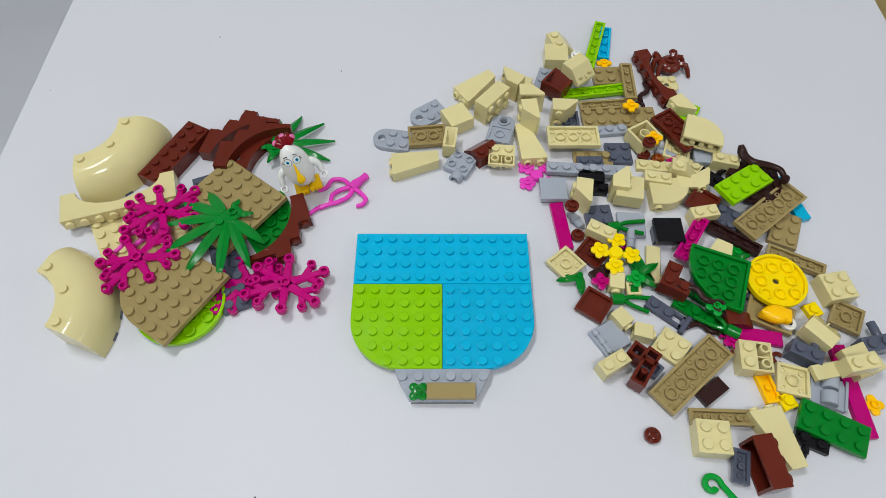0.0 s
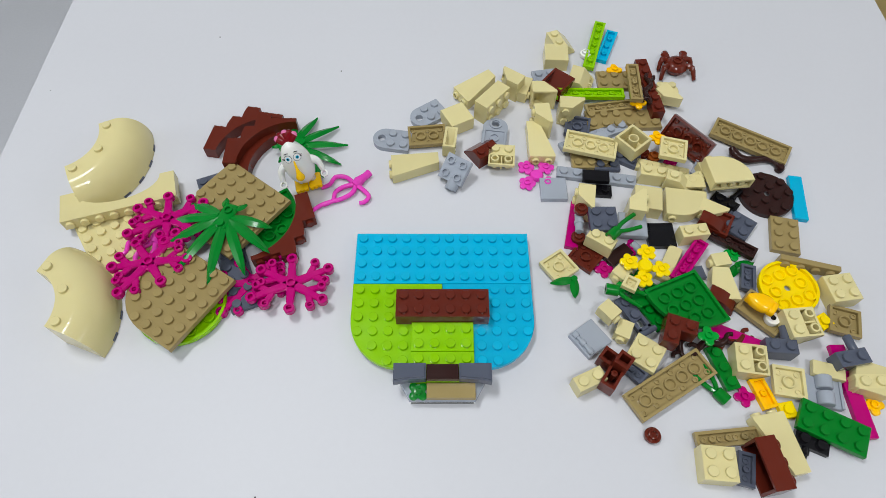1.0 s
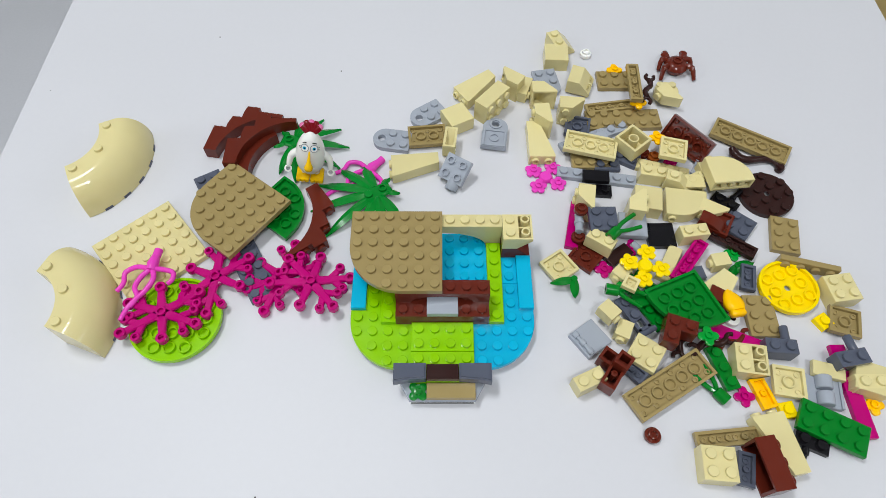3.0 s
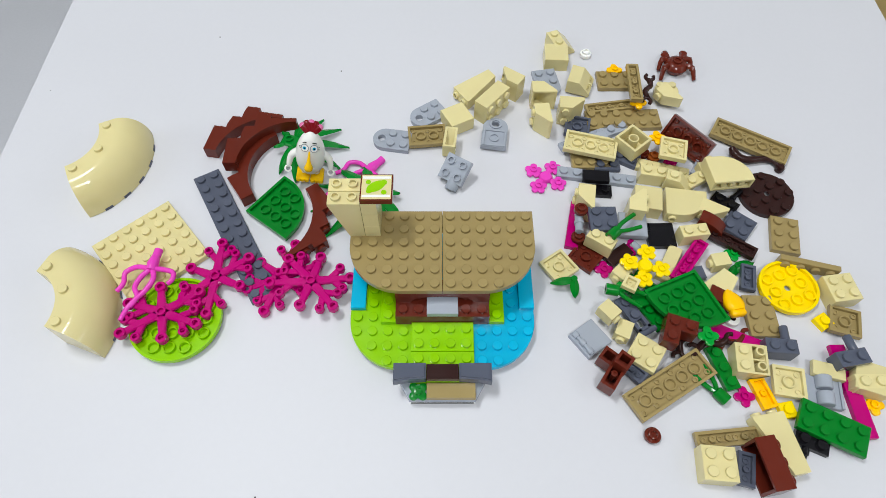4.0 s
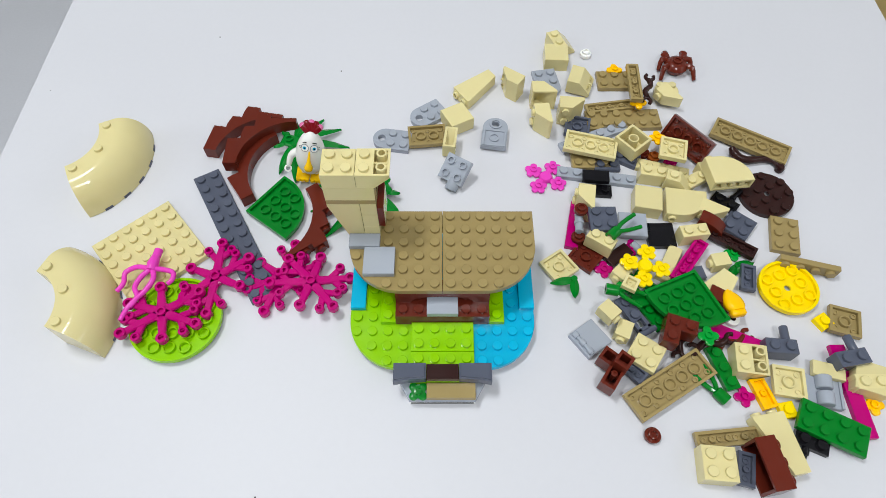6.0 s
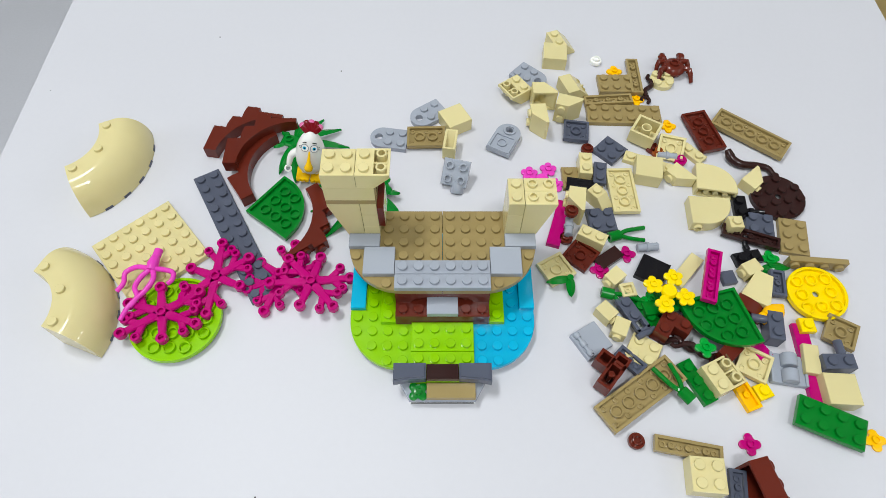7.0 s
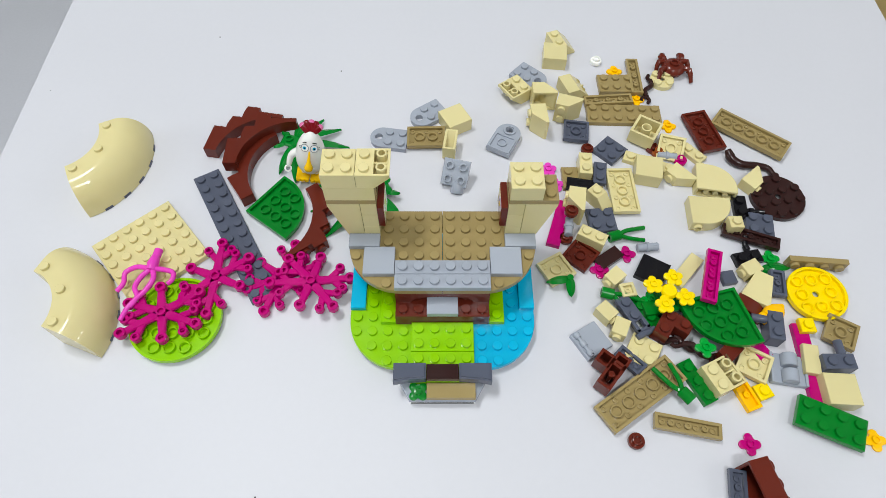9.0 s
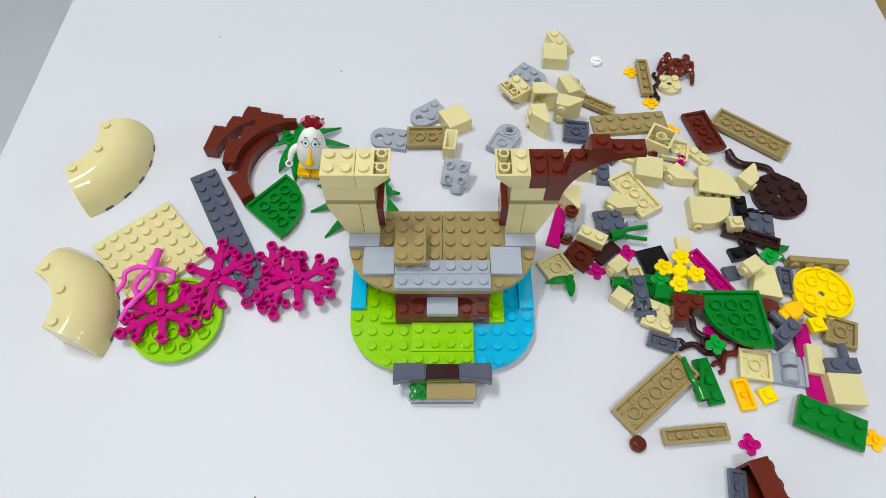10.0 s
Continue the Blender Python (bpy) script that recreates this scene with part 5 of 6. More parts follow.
loose(plate("dark_gray", 2, 2, True), "dark grey two by two plate upside down on white table", "plate",
      [(0, 79.7, 86.7, 4.9, 180, 0, 0), (0.6, 86.1, 82.4, 4.9, 180, 0, -12), (6.3, 84.9, 78.6, 4.9, 180, 0, -8)], "loose building pieces")
loose(plate("tan", 4, 2, True), "tan two by four plate upside down on white table", "plate",
      [(0, 81, 68.6, 10.9, 180, 0, 0.1), (0.6, 90.9, 62, 10.9, 180, 0, -15), (6.3, 107.4, 32, 4.9, 180, 0, -88.7), (9.4, 114.4, 29.8, 4.9, 180, 0, -60.2)], "loose building pieces")
loose(flower_spray("pink"), "pink spray of joined flowers on white table", "flowers",
      [(0, 57.5, 45, 0, 0, 0, 0), (0.6, 57.5, 45, 0, 0, 0, 0), (1.2, 62.9, 43.7, 0, 0, 0, 10), (6.3, 60.7, 42, 0, 0, 0, 15)], "loose building pieces")
loose(slope("tan", 2, 2), "tan slope brick on its side on white table", "slope brick",
      [(0, 86.3, 23.5, 8, 90, 0, -100), (0.6, 87.1, 19.1, 8, 90, 0, -100), (6.3, 81.4, 17.1, 8, 90, 0, -100), (9.4, 78.7, 18.7, 8, 90, 0, -100)], "loose building pieces")
loose(tile("black", 2, 2), "black smooth two by two tile on white table", "tile",
      [(0, 128, 1, 6, 0, 0, 0), (0.6, 125.1, 1.4, 0, 0, 0, 0), (6.3, 116.2, -21.8, 0, 0, 0, -30), (9.1, 118.3, -15.3, 0, 0, 0, 15)], "loose building pieces")
loose(round_brick("brown"), "brown small round one-stud plate on the heap", "round plate",
      [(0, 73.8, 14.5, 11, 0, 0, 0), (0.6, 78.6, 11.9, 11, 0, 0, 0), (6.3, 73, 10.7, 11, 0, 0, 0)], "loose building pieces")
loose(round_brick("brown"), "brown small round one-stud plate on white table", "round plate",
      [(0, 77.6, 1.4, 0, 0, 0, 0), (0.6, 76.9, -1.7, 3.2, 0, 0, 0), (6.3, 70.6, -0.5, 0, 0, 0, 0)], "loose building pieces")
loose(pin("gray"), "light grey connector pin on white table", "pin",
      [(0, 77.5, 12, 0, 0, 0, -60), (0.6, 77.5, 5.4, 6.4, 0, 0, -95), (6.3, 72.3, 5.2, 3.2, 0, 0, -100)], "loose building pieces")
loose(pin("gray"), "light grey connector pin on white table", "pin",
      [(0, 106.2, -3.5, 3.2, 0, 0, 80), (0.6, 111.6, -8.9, 0, 0, 0, 130), (6.3, 116.1, -6.7, 0, 0, 0, 185), (9.4, 112.5, 8.1, 0, 0, 0, 180)], "loose building pieces")
loose(plate("dark_gray", 2, 2), "dark grey two by two plate on the heap", "plate",
      [(0, 91.2, 13.9, 0, 0, 0, 5), (0.6, 90.2, 5.3, 11, 0, 0, 0), (6.3, 92.5, 11.9, 0, 0, 0, 5), (9.4, 96.2, 8.6, 3.2, 0, 0, 10)], "loose building pieces")
loose(stalk("green"), "green plant stalk with thin stems on the heap", "plant stalk",
      [(0, 98, 4.5, 3, 0, 0, 12), (0.6, 94.8, -4.7, 11, 0, 0, 42), (6.3, 98.8, 0.4, 0, 0, 0, 17), (9.4, 98.8, -0.9, 3.2, 0, 0, 17)], "loose building pieces")
loose(shield("tan", -1), "tan smooth curved brick lying on its side on white table", "slope brick",
      [(0, 134.6, 29.1, 0, 0, 0, 0), (0.6, 142.3, 20.5, 0, 0, 0, -8), (6.3, 155.5, 15, 0, 0, 0, -4)], "loose building pieces")
loose(plate("tan", 4, 1), "tan one by four plate on white table", "plate",
      [(0, 135, 51, 0, 0, 0, -6.9), (0.6, 134.7, 49.5, 0, 0, 0, -15.9), (6.3, 127.6, 53.9, 0, 0, 0, -23)], "loose building pieces")
loose(plate("dark_gray", 2, 2), "dark grey two by two plate on white table", "plate",
      [(0, 109.7, 61.6, 0, 0, 0, 0), (0.6, 115.3, 60.7, 0, 0, 0, 60), (6.3, 104.8, 64.3, 0, 0, 0, 45)], "loose building pieces")
loose(brick("tan", 2, 2, True), "tan two by two brick upside down on white table", "brick",
      [(0, 125.4, 70.6, 11.3, 180, 0, 30), (0.6, 116.5, 63.7, 14.5, 180, 0, 40), (6.3, 127.3, 75.2, 11.3, 180, 0, -32), (9.4, 135.2, 68.3, 11.3, 180, 0, -31)], "loose building pieces")
loose(plate("brown", 4, 2, True), "brown two by four plate upside down on white table", "plate",
      [(0, 146.6, 74.2, 10.9, 180, 0, -58), (0.6, 151.1, 67, 9, 240, 0, -52), (6.3, 165.9, 78.5, 4.9, 180, 0, -76.7)], "loose building pieces")
loose(shield("tan"), "tan smooth curved brick lying on its side on the heap", "slope brick",
      [(0, 160, 67.8, 9.6, 0, 0, -20), (0.6, 167.7, 38.3, 9.6, 0, 0, 6), (6.3, 163.9, 38.7, 0, 0, 0, -10), (9.4, 164.8, 36.6, 0, 0, 0, -10)], "loose building pieces")
loose(plate("tan", 2, 2, True), "tan two by two plate upside down on white table", "plate",
      [(0, 145.9, 62.6, 4.9, 180, 0, -20), (0.6, 138.7, 54.7, 15.8, 180, 0, -15), (6.3, 141.8, 63, 6, 205, 0, -15), (9.4, 145, 63, 4.9, 180, 0, -15)], "loose building pieces")
loose(crab("brown"), "brown small toy crab on white table", "crab",
      [(0, 154.8, 137.5, 0, 0, 0, 10), (0.6, 159.4, 136.9, 0, 0, 0, 0), (6.3, 157.1, 134.8, 0, 0, 0, 0), (9.4, 159.3, 134.7, 0, 0, 0, -10)], "loose building pieces")
loose(round_plate("tan", 2), "tan round plate with centre hole on white table", "plate",
      [(0, 150.5, 120.1, 0, 0, 0, 0), (0.6, 149.6, 114.9, 0, 0, 0, 0), (6.3, 148.5, 125.4, 0, 0, 0, 0), (9.4, 152.6, 121.1, 0, 0, 0, 0)], "loose building pieces")
loose(slope("tan", 2, 1), "tan slope brick on its side on white table", "slope brick",
      [(0, 158.4, 97.8, 7.2, 90, 0, -60), (0.6, 151.1, 106.7, 7.2, 90, 0, -60), (6.3, 147.1, 44.2, 4, 90, 0, -50)], "loose building pieces")
loose(arm_link("dark_brown"), "dark brown thin arm piece with claw ends on the heap", "arm",
      [(0, 134.2, 112.5, 0, 0, 0, 60), (0.6, 133.6, 107.9, 9.6, 0, 0, 70), (6.3, 138.1, 117.6, 0, 0, 0, 65), (9.4, 143.7, 119.8, 0, 0, 0, 70)], "loose building pieces")
loose(round_brick("brown"), "brown small round one-stud plate on the heap", "round plate",
      [(0, 125.4, 60.7, 0, 0, 0, 0), (0.6, 125.2, 62.1, 0, 0, 0, 0), (6.3, 131.8, 66.1, 0, 0, 0, 0), (9.4, 132.6, 62.5, 0, 0, 0, 0)], "loose building pieces")
loose(plate("tan", 2, 1), "tan one by two plate on white table", "plate",
      [(0, 151.8, 52.8, 0, 0, 0, -40), (0.6, 152.4, 39.4, 3.2, 0, 0, 30), (6.3, 156.1, 61.7, 0, 0, 0, -50), (9.4, 159.2, 59.5, 0, 0, 0, -50)], "loose building pieces")
loose(block("tan", 2, 2), "tan smooth-topped two by two brick on white table", "brick",
      [(0, 109.4, 28.6, 3, 0, 0, -10), (0.6, 120, 23, 0, 0, 0, -10), (6.3, 124.5, 45.9, 0, 0, 0, -12)], "loose building pieces")
loose(round_brick("brown"), "brown small round one-stud plate on the heap", "round plate",
      [(0, 125.8, 61.3, 11, 0, 0, 0), (0.6, 119.4, 66.6, 0, 0, 0, 0), (6.3, 90.8, 65.2, 0, 0, 0, 0)], "loose building pieces")
loose(plate("dark_gray", 2, 1), "dark grey one by two plate on white table", "plate",
      [(0, 90.3, 52.3, 3.2, 0, 0, 0), (0.6, 101.1, 52.2, 0, 0, 0, 0), (6.3, 95, 43.6, 3.2, 0, 0, 80), (9.4, 97.8, 46.1, 0, 0, 0, 85)], "loose building pieces")
loose(slope("tan", 2, 1), "tan slope brick on white table", "slope brick",
      [(0, 144.7, 43.2, 3.2, 0, 0, -15), (0.6, 139.9, 35.1, 3.2, 0, 0, -20), (6.3, 92.8, 24.6, 0, 0, 0, -50), (9.4, 106.5, 21.8, 7, 90, 0, -40)], "loose building pieces")
loose(round_plate("dark_brown", 4), "dark brown round plate with centre hole on white table", "plate",
      [(0, 186.5, 37.4, 3.2, 0, 0, 0), (0.5, 187, 31.4, 0, 0, 0, 0), (0.6, 193.4, 30.1, 0, 0, 0, 20), (6.3, 199.6, 28.1, 0, 0, 0, 10), (9.4, 200.9, 29.3, 0, 0, 0, 10)], "loose building pieces")
loose(horn("dark_brown"), "dark brown curled tail piece on the heap", "tail",
      [(0, 190.8, 47.1, 10, 0, 0, -20), (0.5, 200.8, 48.7, 0, 0, 0, -20), (0.6, 193.1, 58.8, 0, 0, 0, 0), (6.3, 189.5, 54.4, 0, 0, 0, -10)], "loose building pieces")
loose(plate("dark_tan", 6, 2, True), "dark tan two by six plate upside down on white table", "plate",
      [(0, 189.9, 15.8, 7.9, 180, 0, 37.6), (0.5, 193.1, 9.2, 7.9, 180, 0, 28.5), (0.6, 193.5, 70.3, 4.9, 180, 0, -31.5), (6.3, 195.1, 76.6, 4.9, 180, 0, -38.2)], "loose building pieces")
loose(plate("dark_tan", 3, 2), "dark tan two by three plate, built into the model", "plate",
      [(0, 197.4, 5.3, 0, 0, 0, 65), (0.6, 196.3, 1.5, 0, 0, 0, 77), (6.3, 200.9, 0.3, 0, 0, 0, 79), (8.6, 44, -8, 57.6, 0, 0, 0)], "model pieces")
loose(plate("dark_tan", 4, 1, True), "dark tan one by four plate upside down on white table", "plate",
      [(0, 196.7, -15.9, 4.9, 180, 0, -26.7), (0.5, 205.4, -11.7, 4.9, 180, 0, -18.2), (0.6, 202.5, -18.3, 4, 90, 0, -14.9), (6.3, 207.5, -16.5, 4, 90, 0, -4.9)], "loose building pieces")
loose(plate("dark_brown", 4, 1, True), "dark brown one by four plate upside down on white table", "plate",
      [(0, 165.5, -1.1, 4.9, 180, 0, -36), (0.6, 162.2, -3.2, 4.9, 180, 0, -35.1), (6.3, 175.6, -0.6, 4.9, 180, 0, -20.1)], "loose building pieces")
loose(plate("dark_gray", 2, 2), "dark grey two by two plate on white table", "plate",
      [(0, 165.1, 13.1, 0, 0, 0, -35), (0.6, 171.5, 8.4, 0, 0, 0, -40), (6.3, 183.6, 8.4, 0, 0, 0, -10)], "loose building pieces")
loose(brick("tan", 1, 1), "tan one by one brick on the heap", "brick",
      [(0, 156.1, -30, 4, 90, 0, 20), (0.6, 158.4, 45.7, 0, 0, 0, 10), (6.3, 166.9, 6.1, 0, 0, 0, 0)], "loose building pieces")
loose(round_plate("yellow", 4, True), "yellow round plate with centre hole upside down on white table", "plate",
      [(0, 179.8, -31.1, 9.4, 180, 0, 0), (0.5, 190, -28.7, 4.9, 180, 0, 10), (0.6, 187.8, -32.9, 4.9, 180, 0, 20), (6.3, 202, -36.6, 4.9, 180, 0, 5), (9.1, 205.2, -36.3, 4.9, 180, 0, 25)], "loose building pieces")
loose(quarter_plate("green", 4, False, True, 0.6), "green plate with one rounded corner upside down on white table", "plate",
      [(0, 146, -31, 12.9, 180, 0, 68), (0.6, 127.1, -47.1, 11.9, 180, 0, 113), (6.3, 142.8, -56.4, 11.9, 180, 0, 105), (9.1, 150.8, -54.8, 11.9, 180, 0, 90)], "loose building pieces")
loose(plate("magenta", 4, 1, True), "magenta one by four plate upside down on white table", "plate",
      [(0, 140.3, -3.3, 8.1, 180, 0, -124.7), (0.6, 137.3, -16.1, 4.9, 180, 0, -128.9), (6.3, 142, -32, 16.6, 180, 0, -108.4), (9.1, 147.6, -24.2, 4.9, 180, 0, -59.7)], "loose building pieces")
loose(tile("tan", 3, 1), "tan smooth one by three tile on white table", "tile",
      [(0, 117.2, -17.9, 0, 0, 0, 80), (0.6, 126.4, -17.1, 0, 0, 0, 60), (6.3, 135.2, -21.8, 0, 0, 0, 48), (9.1, 136.6, -12, 0, 0, 0, 88)], "loose building pieces")
loose(flower_spray("yellow"), "yellow spray of joined flowers on white table", "flowers",
      [(0, 95.7, -13.9, 7, 0, 0, 34), (0.5, 98.3, -15, 7, 0, 0, 25), (0.6, 109.8, -23.2, 9, 0, 0, 30), (6.3, 118.5, -40.4, 12.5, 0, 0, 20), (9.1, 128.9, -25.2, 7, 0, 0, 31)], "loose building pieces")
loose(plate("tan", 2, 2, True), "tan two by two plate upside down on white table", "plate",
      [(0, 68.5, -18.1, 4.9, 180, 0, -50), (0.6, 64.5, -19.9, 4.9, 180, 0, -55), (6.3, 62.8, -21.7, 4.9, 180, 0, -60), (9.1, 62.9, -20.6, 4.9, 180, 0, -60)], "loose building pieces")
loose(tile("brown", 2, 2, True), "brown smooth two by two tile upside down on white table", "tile",
      [(0, 84.9, -9.9, 3.2, 180, 0, -40), (0.6, 80.7, -12.4, 3.2, 180, 0, -40), (6.3, 77.7, -11.7, 3.2, 180, 0, -40)], "loose building pieces")
loose(tile("dark_brown", 2, 1), "dark brown smooth one by two tile on white table", "tile",
      [(0, 89.5, -22.5, 0, 0, 0, 30), (0.6, 99, -11.7, 0, 0, 0, 35), (6.3, 93.3, -13.5, 0, 0, 0, 35), (9.1, 92.5, -10.2, 0, 0, 0, 40)], "loose building pieces")
loose(brick("tan", 2, 1), "tan one by two brick on white table", "brick",
      [(0, 89.7, 1.1, 0, 0, 0, -30), (0.6, 88.2, -6.8, 3.2, 0, 0, -35), (6.3, 84.4, -2.6, 0, 0, 0, -30)], "loose building pieces")
loose(flower("magenta"), "magenta small four-petal flower plate on white table", "flower",
      [(0, 86.4, -29.4, 3.2, 0, 0, 0), (0.6, 89.9, -20.3, 0, 0, 0, 0), (6.3, 87.3, -20.6, 0, 0, 0, 0), (9.1, 85.7, -21.4, 0, 0, 0, 0)], "loose building pieces")
loose(flower("magenta"), "magenta small four-petal flower plate on white table", "flower",
      [(0, 150, -63.9, 3.2, 0, 0, 20), (0.6, 150, -92.6, 0, 0, 0, 0), (6.3, 146.8, -115.9, 0, 0, 0, 0)], "loose building pieces")
loose(sprig("green", 2, 13), "green small pointed leaf sprig on white table", "leaf",
      [(0, 75, -26.5, 3.2, 0, 0, -130), (0.6, 71.2, -29.5, 4.9, 0, 0, -132), (6.3, 69.2, -28.8, 4.9, 0, 0, -132)], "loose building pieces")
loose(sprig("green", 3, 14), "green small pointed leaf sprig on white table", "leaf",
      [(0, 107.2, -25.4, 3.2, 0, 0, -40), (0.6, 106, -28.9, 0, 0, 0, 60), (6.3, 112.9, -42.6, 0, 0, 0, -10), (9.1, 115.6, -30.6, 3.2, 0, 0, -20)], "loose building pieces")
loose(flower("bright_green"), "bright green small four-petal flower plate on white table", "flower",
      [(0, 104.9, -28.8, 5.2, 0, 0, 0), (0.6, 99.9, -31.2, 3.2, 0, 0, 0), (6.3, 111.9, -40.2, 2, 0, 0, 0), (9.1, 118.1, -28.8, 5.2, 0, 0, 0)], "loose building pieces")
loose(brick("tan", 1, 1), "tan one by one brick on its side on white table", "brick",
      [(0, 95.2, -25.7, 4, 90, 0, -10), (0.6, 101.5, -21.1, 4, 90, 0, -45), (6.3, 97.5, -24.5, 4, 90, 0, -50), (9.1, 100.1, -17.2, 4, 90, 0, -50)], "loose building pieces")
loose(plate("tan", 1, 1, True), "tan one by one plate upside down on white table", "plate",
      [(0, 103.5, -33.9, 4.9, 180, 0, 0), (0.6, 98.7, -36.3, 15.9, 180, 0, -30), (6.3, 99.2, -36.3, 8.1, 180, 0, 10), (9.1, 106, -24.2, 4.9, 180, 0, 10)], "loose building pieces")
loose(stalk("green"), "green plant stalk with thin stems on white table", "plant stalk",
      [(0, 94.8, -39.8, 0, 0, 0, 0), (0.6, 90.2, -38.3, 8, 0, 0, -10), (6.3, 88.9, -37.9, 3, 0, 0, -15), (9.1, 95.4, -31.1, 3, 0, 0, 0)], "loose building pieces")
loose(hinge_plate("dark_gray"), "dark grey narrow hinge plate with cross bar on white table", "hinge plate",
      [(0, 119.8, -47.8, 0, 0, 0, -40), (0.5, 110.3, -43.2, 0, 0, 0, -40), (0.6, 100.5, -50.8, 4, 0, 0, -61), (6.3, 100.4, -51, 4, 0, 0, -63), (9.1, 106.2, -39.2, 4, 0, 0, -88)], "loose building pieces")
loose(bracket("brown"), "brown corner brick on the heap", "brick",
      [(0, 125.4, -32, 4, 0, 0, -30), (0.6, 119.7, -63.4, 6, 0, 0, -110), (6.3, 119.2, -58.5, 0, 0, 0, -125), (9.1, 127.6, -48.8, 3.2, 0, 0, -100)], "loose building pieces")
loose(arm_link("dark_brown"), "dark brown thin arm piece with claw ends on the heap", "arm",
      [(0, 134.5, -41.9, 11, 0, 0, -40), (0.6, 125.6, -62, 0, 0, 0, -120), (6.3, 125.2, -65.4, 0, 0, 0, -205), (9.1, 130.9, -55.4, 3.2, 0, 0, -245)], "loose building pieces")
loose(arm_link("dark_brown"), "dark brown thin arm piece with claw ends on white table", "arm",
      [(0, 138.4, -56.2, 0, 0, 0, -20), (0.6, 139.1, -65.6, 2, 0, 0, 10), (6.3, 130.2, -69.3, 2, 0, 0, -32), (9.1, 133.2, -67.9, 0, 0, 0, -20)], "loose building pieces")
loose(flower("bright_green"), "bright green small four-petal flower plate on the heap", "flower",
      [(0, 141.9, -48.4, 11, 0, 0, 0), (0.6, 134.2, -64.8, 11, 0, 0, 0), (6.3, 131.4, -71.1, 11, 0, 0, 0), (9.1, 137.1, -69.3, 11, 0, 0, 0)], "loose building pieces")
loose(curved_slope("brown", 2, 1), "brown curved slope brick on white table", "slope brick",
      [(0, 155.4, -53.2, 0, 0, 0, 0), (0.6, 149.1, -41.3, 0, 0, 0, -30), (6.3, 162.4, -46.3, 0, 0, 0, -30), (9.1, 172.2, -46.3, 0, 0, 0, -8)], "loose building pieces")
loose(beak("orange"), "orange curved beak piece on white table", "beak",
      [(0, 173.2, -51.2, 6, 0, 0, 165), (0.6, 166.5, -45.4, 8, 0, 0, 140), (1.9, 152.8, -44.7, 6, 0, 0, 100), (6.3, 174.1, -49.8, 3, 0, 0, 30), (9.1, 184.7, -48.2, 3, 0, 0, 30)], "loose building pieces")
loose(eye_disc(), "white round eye disc on white table", "disc",
      [(0, 180.9, -55, 3, 0, 0, 0), (0.6, 173.2, -52.1, 3, 0, 0, 0), (1.9, 153.6, -51.1, 0, 0, 0, 0), (6.3, 136.3, -54.3, 0, 0, 0, 0), (9.1, 155.4, -52.3, 0, 0, 0, 0)], "loose building pieces")
loose(plate("dark_tan", 2, 2, True), "dark tan two by two plate upside down on white table", "plate",
      [(0, 213.4, -50.6, 4.9, 180, 0, -30), (0.6, 211.7, -53.2, 4.9, 180, 0, -17), (6.3, 207.6, -59.3, 4.9, 180, 0, -30), (9.1, 207.6, -59.3, 4.9, 180, 0, -20)], "loose building pieces")
loose(plate("yellow", 1, 1), "yellow one by one plate on white table", "plate",
      [(0, 197.9, -45.9, 0, 0, 0, 20), (0.6, 201.5, -52.5, 0, 0, 0, 30), (6.3, 190.1, -56.1, 3.2, 0, 0, 0), (9.1, 194.5, -56.3, 4.9, 0, 0, 10)], "loose building pieces")
loose(brick("tan", 1, 1), "tan one by one brick on its side on the heap", "brick",
      [(0, 91.1, -48.1, 4, 90, 0, 35), (0.5, 85.1, -44.9, 4, 90, 0, 35), (0.6, 82.7, -47.6, 11.2, 90, 0, 40), (6.3, 83.3, -44.8, 4, 90, 0, 40), (9.1, 92, -36.8, 4, 90, 0, 50)], "loose building pieces")
loose(brick("tan", 1, 1), "tan one by one brick on its side on white table", "brick",
      [(0, 99.2, -58.5, 4, 90, 0, 75), (0.5, 98.4, -52, 4, 90, 0, 0), (0.6, 96, -54.4, 4, 90, 0, -25), (6.3, 94.5, -53.1, 4, 90, 0, -25), (9.1, 155.8, -50.2, 4, 90, 0, 30)], "loose building pieces")
loose(plate("tan", 2, 2), "tan two by two plate on white table", "plate",
      [(0, 118.3, -66.4, 0, 0, 0, -40), (0.5, 108.1, -59.5, 0, 0, 0, -40), (0.6, 102.8, -72, 4.9, 0, 0, -35), (6.3, 103.2, -69.2, 0, 0, 0, -30), (9.1, 114.1, -50.4, 2, 0, 0, -25)], "loose building pieces")
loose(plate("dark_tan", 6, 2, True), "dark tan two by six plate upside down on white table", "plate",
      [(0, 125.1, -81.6, 4.9, 180, 0, 40.3), (0.5, 115, -75.4, 4.9, 180, 0, 42.4), (0.6, 113.3, -87.2, 4.9, 180, 0, 30.9), (6.3, 97.9, -91.7, 4.9, 180, 0, 34.3), (9.1, 102.9, -89.6, 4.9, 180, 0, 34.5), (9.8, 105.5, -91.3, 4.9, 180, 0, 38.8)], "loose building pieces")
loose(round_brick("brown"), "brown small round one-stud plate on white table", "round plate",
      [(0, 100.6, -111.9, 0, 0, 0, 0), (6.3, 92.4, -114.5, 0, 0, 0, 0), (9.1, 93, -115.9, 0, 0, 0, 0)], "loose building pieces")
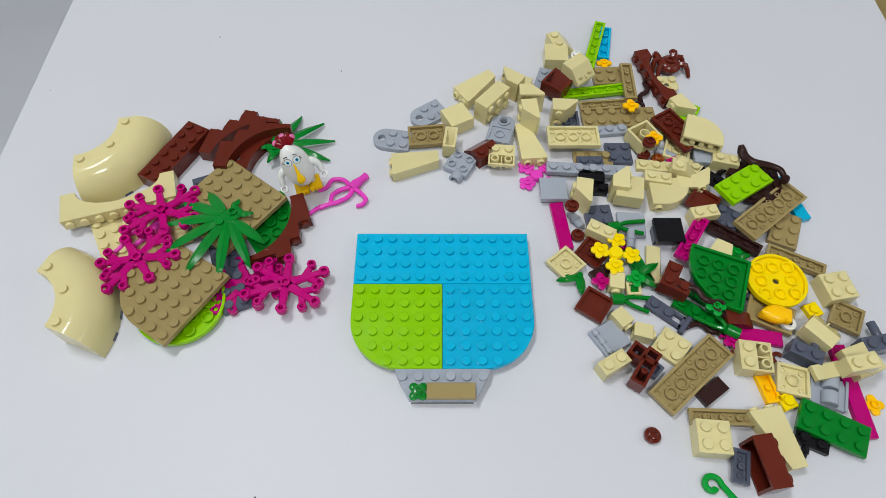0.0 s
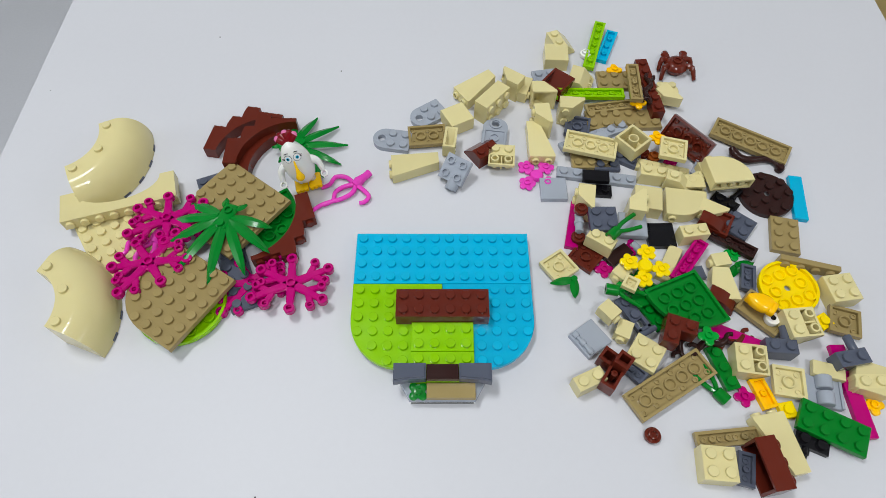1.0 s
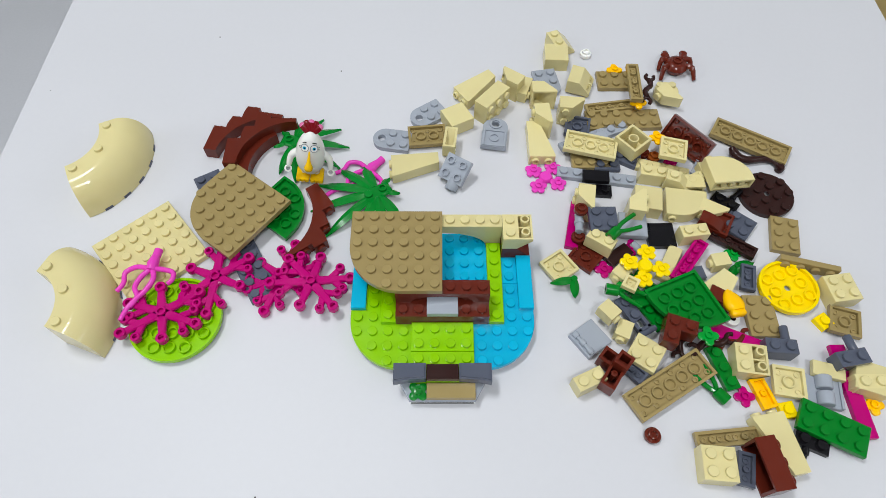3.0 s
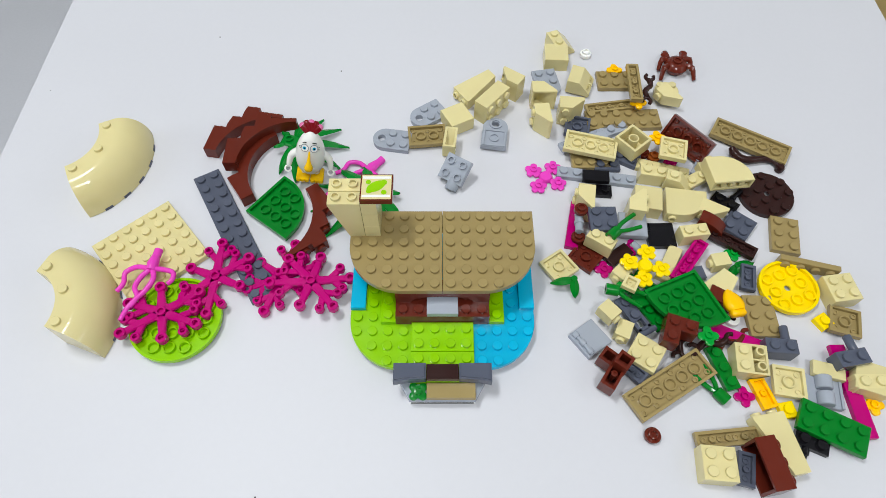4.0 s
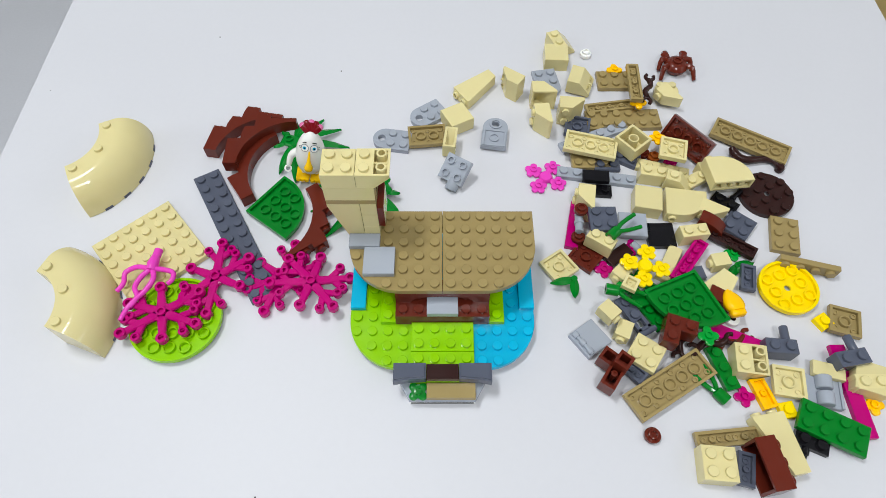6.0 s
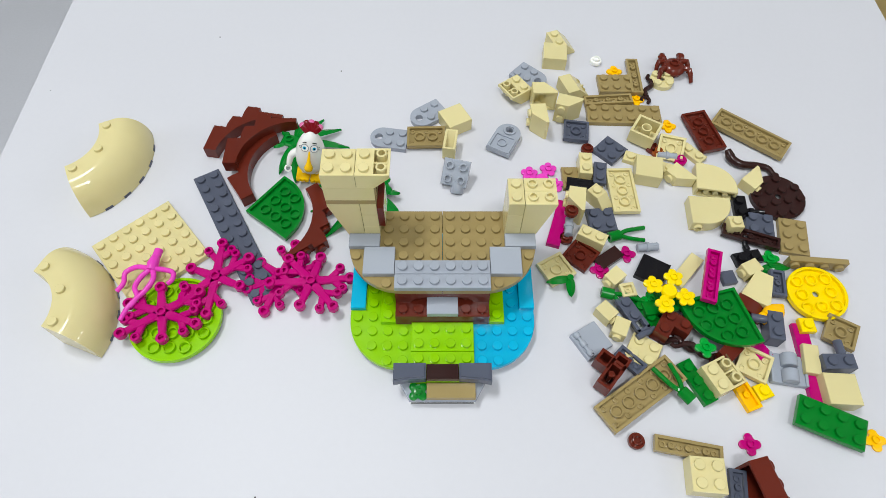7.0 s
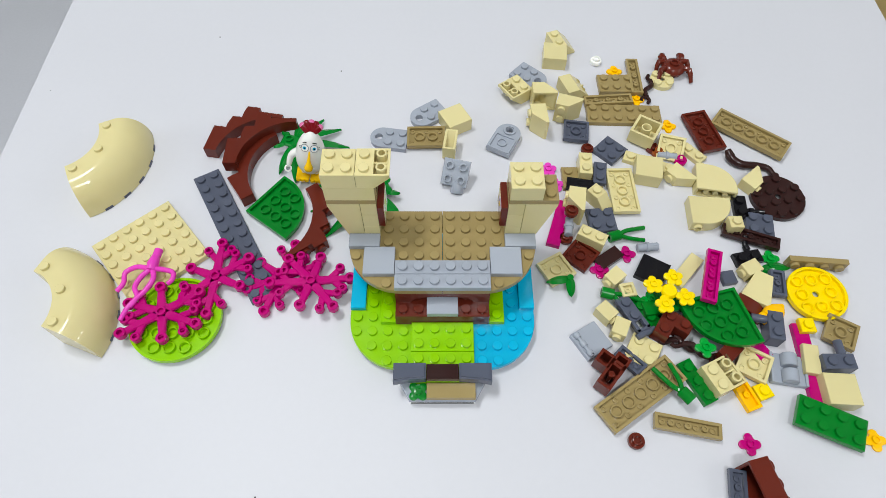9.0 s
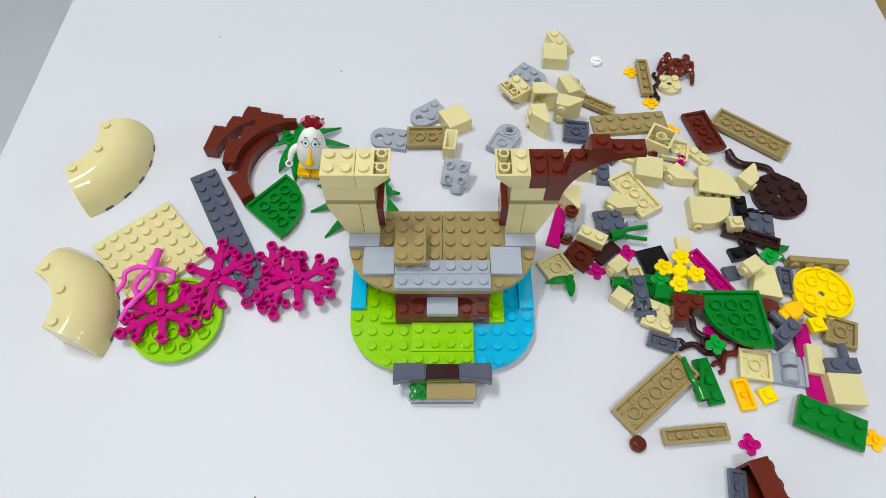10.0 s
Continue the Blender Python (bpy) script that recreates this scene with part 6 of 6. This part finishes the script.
loose(plate("dark_tan", 4, 1, True), "dark tan one by four plate upside down on white table", "plate",
      [(0, 135.4, -103.7, 4.9, 180, 0, -2), (0.5, 135.9, -113.4, 4.9, 180, 0, 5.4), (6.3, 115.8, -118.5, 4.9, 180, 0, -10.8), (8.9, 117.7, -107.9, 4.9, 180, 0, -11), (9.8, 120.7, -111.7, 4.9, 180, 0, 5)], "loose building pieces")
loose(plate("dark_gray", 2, 1, True), "dark grey one by two plate upside down on white table", "plate",
      [(0, 138.7, -126.6, 4.9, 180, 0, 75), (0.5, 140.8, -127.9, 4.9, 180, 0, 75), (6.3, 135.1, -135.8, 4.9, 180, 0, 80)], "loose building pieces")
loose(brick("brown", 3, 2), "brown two by three brick on its side on white table", "brick",
      [(0, 143.4, -127.2, 8, 90, 0, 98), (0.5, 144.4, -128.1, 8, 90, 0, 99), (6.3, 139.9, -138.2, 8, 90, 0, 104)], "loose building pieces")
loose(tall_slope("tan", 2, 1), "tan tall steep slope brick on its side, built into the model", "slope brick",
      [(0, 160.2, -128.7, 4, 90, 0, 190), (0.5, 160.7, -128.7, 4, 90, 0, 190), (0.6, 160.8, -131.3, 4, 90, 0, 190), (6.7, 48, -4, 28.8, 0, 0, 0)], "model pieces")
loose(plate("green", 4, 2), "green two by four plate on white table", "plate",
      [(0, 186.5, -109.1, 3.4, 0, 0, -28), (6.3, 186.2, -106.6, 3.4, 0, 0, -25.1)], "loose building pieces")
loose(clip_plate("gray"), "light grey plate with two bar clips on white table", "clip plate",
      [(0, 191.5, -90.7, 0, 0, 0, -20), (0.6, 189, -90.7, 0, 0, 0, -10), (6.3, 174.9, -79.1, 0, 0, 0, -10), (9.1, 174.8, -79.1, 0, 0, 0, -10)], "loose building pieces")
loose(plate("tan", 2, 2, True), "tan two by two plate upside down on white table", "plate",
      [(0, 175, -85.1, 4.9, 180, 0, -15), (0.6, 172.8, -86, 4.9, 180, 0, -10), (6.3, 157.8, -76.6, 4.9, 180, 0, -30), (9.1, 158.2, -77.2, 4.9, 180, 0, -10)], "loose building pieces")
loose(pin_brick("dark_gray"), "dark grey brick with a bar pin on white table", "brick",
      [(0, 183.7, -72.1, 0, 0, 0, -30), (0.6, 171.7, -69, 0, 0, 0, -5), (6.3, 172, -57.6, 0, 0, 0, 80), (9.1, 177, -60.7, 0, 0, 0, 40)], "loose building pieces")
loose(pin_brick("dark_gray"), "dark grey brick with a bar pin on white table", "brick",
      [(0, 221.1, -67.3, 0, 0, 0, 10), (0.6, 203.7, -76.3, 3.2, 0, 0, 10), (6.3, 198.2, -77.2, 0, 0, 0, 0), (9.1, 199.3, -79.3, 0, 0, 0, 0)], "loose building pieces")
loose(tile("tan", 2, 1), "tan smooth one by two tile on white table", "tile",
      [(0, 191.6, -81.7, 6, 0, 0, 10), (0.6, 193.4, -80.7, 3.2, 0, 0, -15), (6.3, 186.7, -74.7, 3.2, 0, 0, -100), (9.1, 188.5, -74.7, 3.2, 0, 0, -100)], "loose building pieces")
loose(tile("orange", 2, 1, True), "orange smooth one by two tile upside down on white table", "tile",
      [(0, 162.2, -88.3, 3.2, 180, 0, -80), (0.6, 159.2, -91.2, 3.2, 180, 0, -75), (6.3, 150.6, -92.1, 3.2, 180, 0, -70), (9.1, 149.5, -91.8, 3.2, 180, 0, -83)], "loose building pieces")
loose(plate("yellow", 1, 1), "yellow one by one plate on white table", "plate",
      [(0, 170, -95.5, 0, 0, 0, 20), (0.6, 168.8, -99.7, 0, 0, 0, 10), (6.3, 159.4, -90.3, 0, 0, 0, 20), (9.1, 161.2, -92.1, 0, 0, 0, 20)], "loose building pieces")
loose(flower("orange"), "orange small four-petal flower plate on white table", "flower",
      [(0, 212.8, -96.9, 0, 0, 0, 0), (6.3, 207.4, -114.1, 0, 0, 0, 0)], "loose building pieces")
loose(curl("bright_green"), "bright green curled plant tendril on white table", "tendril",
      [(0, 124.3, -134.4, 0, 0, 0, 0), (0.5, 116.4, -169.5, 0, 0, 0, 0)], "loose building pieces")
loose(flower("orange"), "orange small four-petal flower plate on the heap", "flower",
      [(0, 130.1, 66, 11, 0, 0, 0), (0.6, 131.9, 66.1, 10.9, 0, 0, 0), (6.3, 145.2, 85.1, 0, 0, 0, 0), (9.4, 147, 81.3, 0, 0, 0, 0)], "loose building pieces")

loose(slope("tan", 2, 1), "tan small slope brick lying on its side beside dark plate", "slope brick",
      [(0, 153.6, 42.6, 4, 90, 0, 30), (0.6, 159.5, 20.1, 4, 90, 0, -30), (6.3, 184.4, 42.6, 4, 90, 0, 40), (9.4, 182.5, 44.7, 4, 90, 0, 40)], "loose building pieces")
loose(plate("black", 2, 1), "black one by two plate on white table under a tile", "plate",
      [(0, 91.8, 34.5, 0, 0, 0, -5), (0.6, 93.4, 33.2, 0, 0, 0, -5), (6.3, 84.1, 32.8, 0, 0, 0, -10), (9.4, 97.3, 10.1, 0, 0, 0, -10)], "loose building pieces")

# ---- dust, floor edge ----
for x, y, r in ((-158.2, 169.6, 0.5), (-86, -139.2, 0.45), (-69, 135.6, 0.5), (-262, 117, 0.35)):
    bm = bmesh.new()
    lathe(bm, [(0, 0), (r, 0.05), (r * 0.7, 0.35), (0, 0.4)], 7)
    tagged(new("crumb", mesh_of(bm, "crumb", SPECK)), "tiny dark crumb lying on the white table", "crumb", "crumbs").location = (x * MM, y * MM, 0)
bm = bmesh.new()
box(bm, 400, 900, 180, 900, -750, -330, 3)
tagged(new("wooden_chest", mesh_of(bm, "wooden_chest", WOOD)), "low yellow wooden chest beside the table", "chest")


def motions():
    for ob, rows in MOVES:
        walk(ob, rows)


motions()
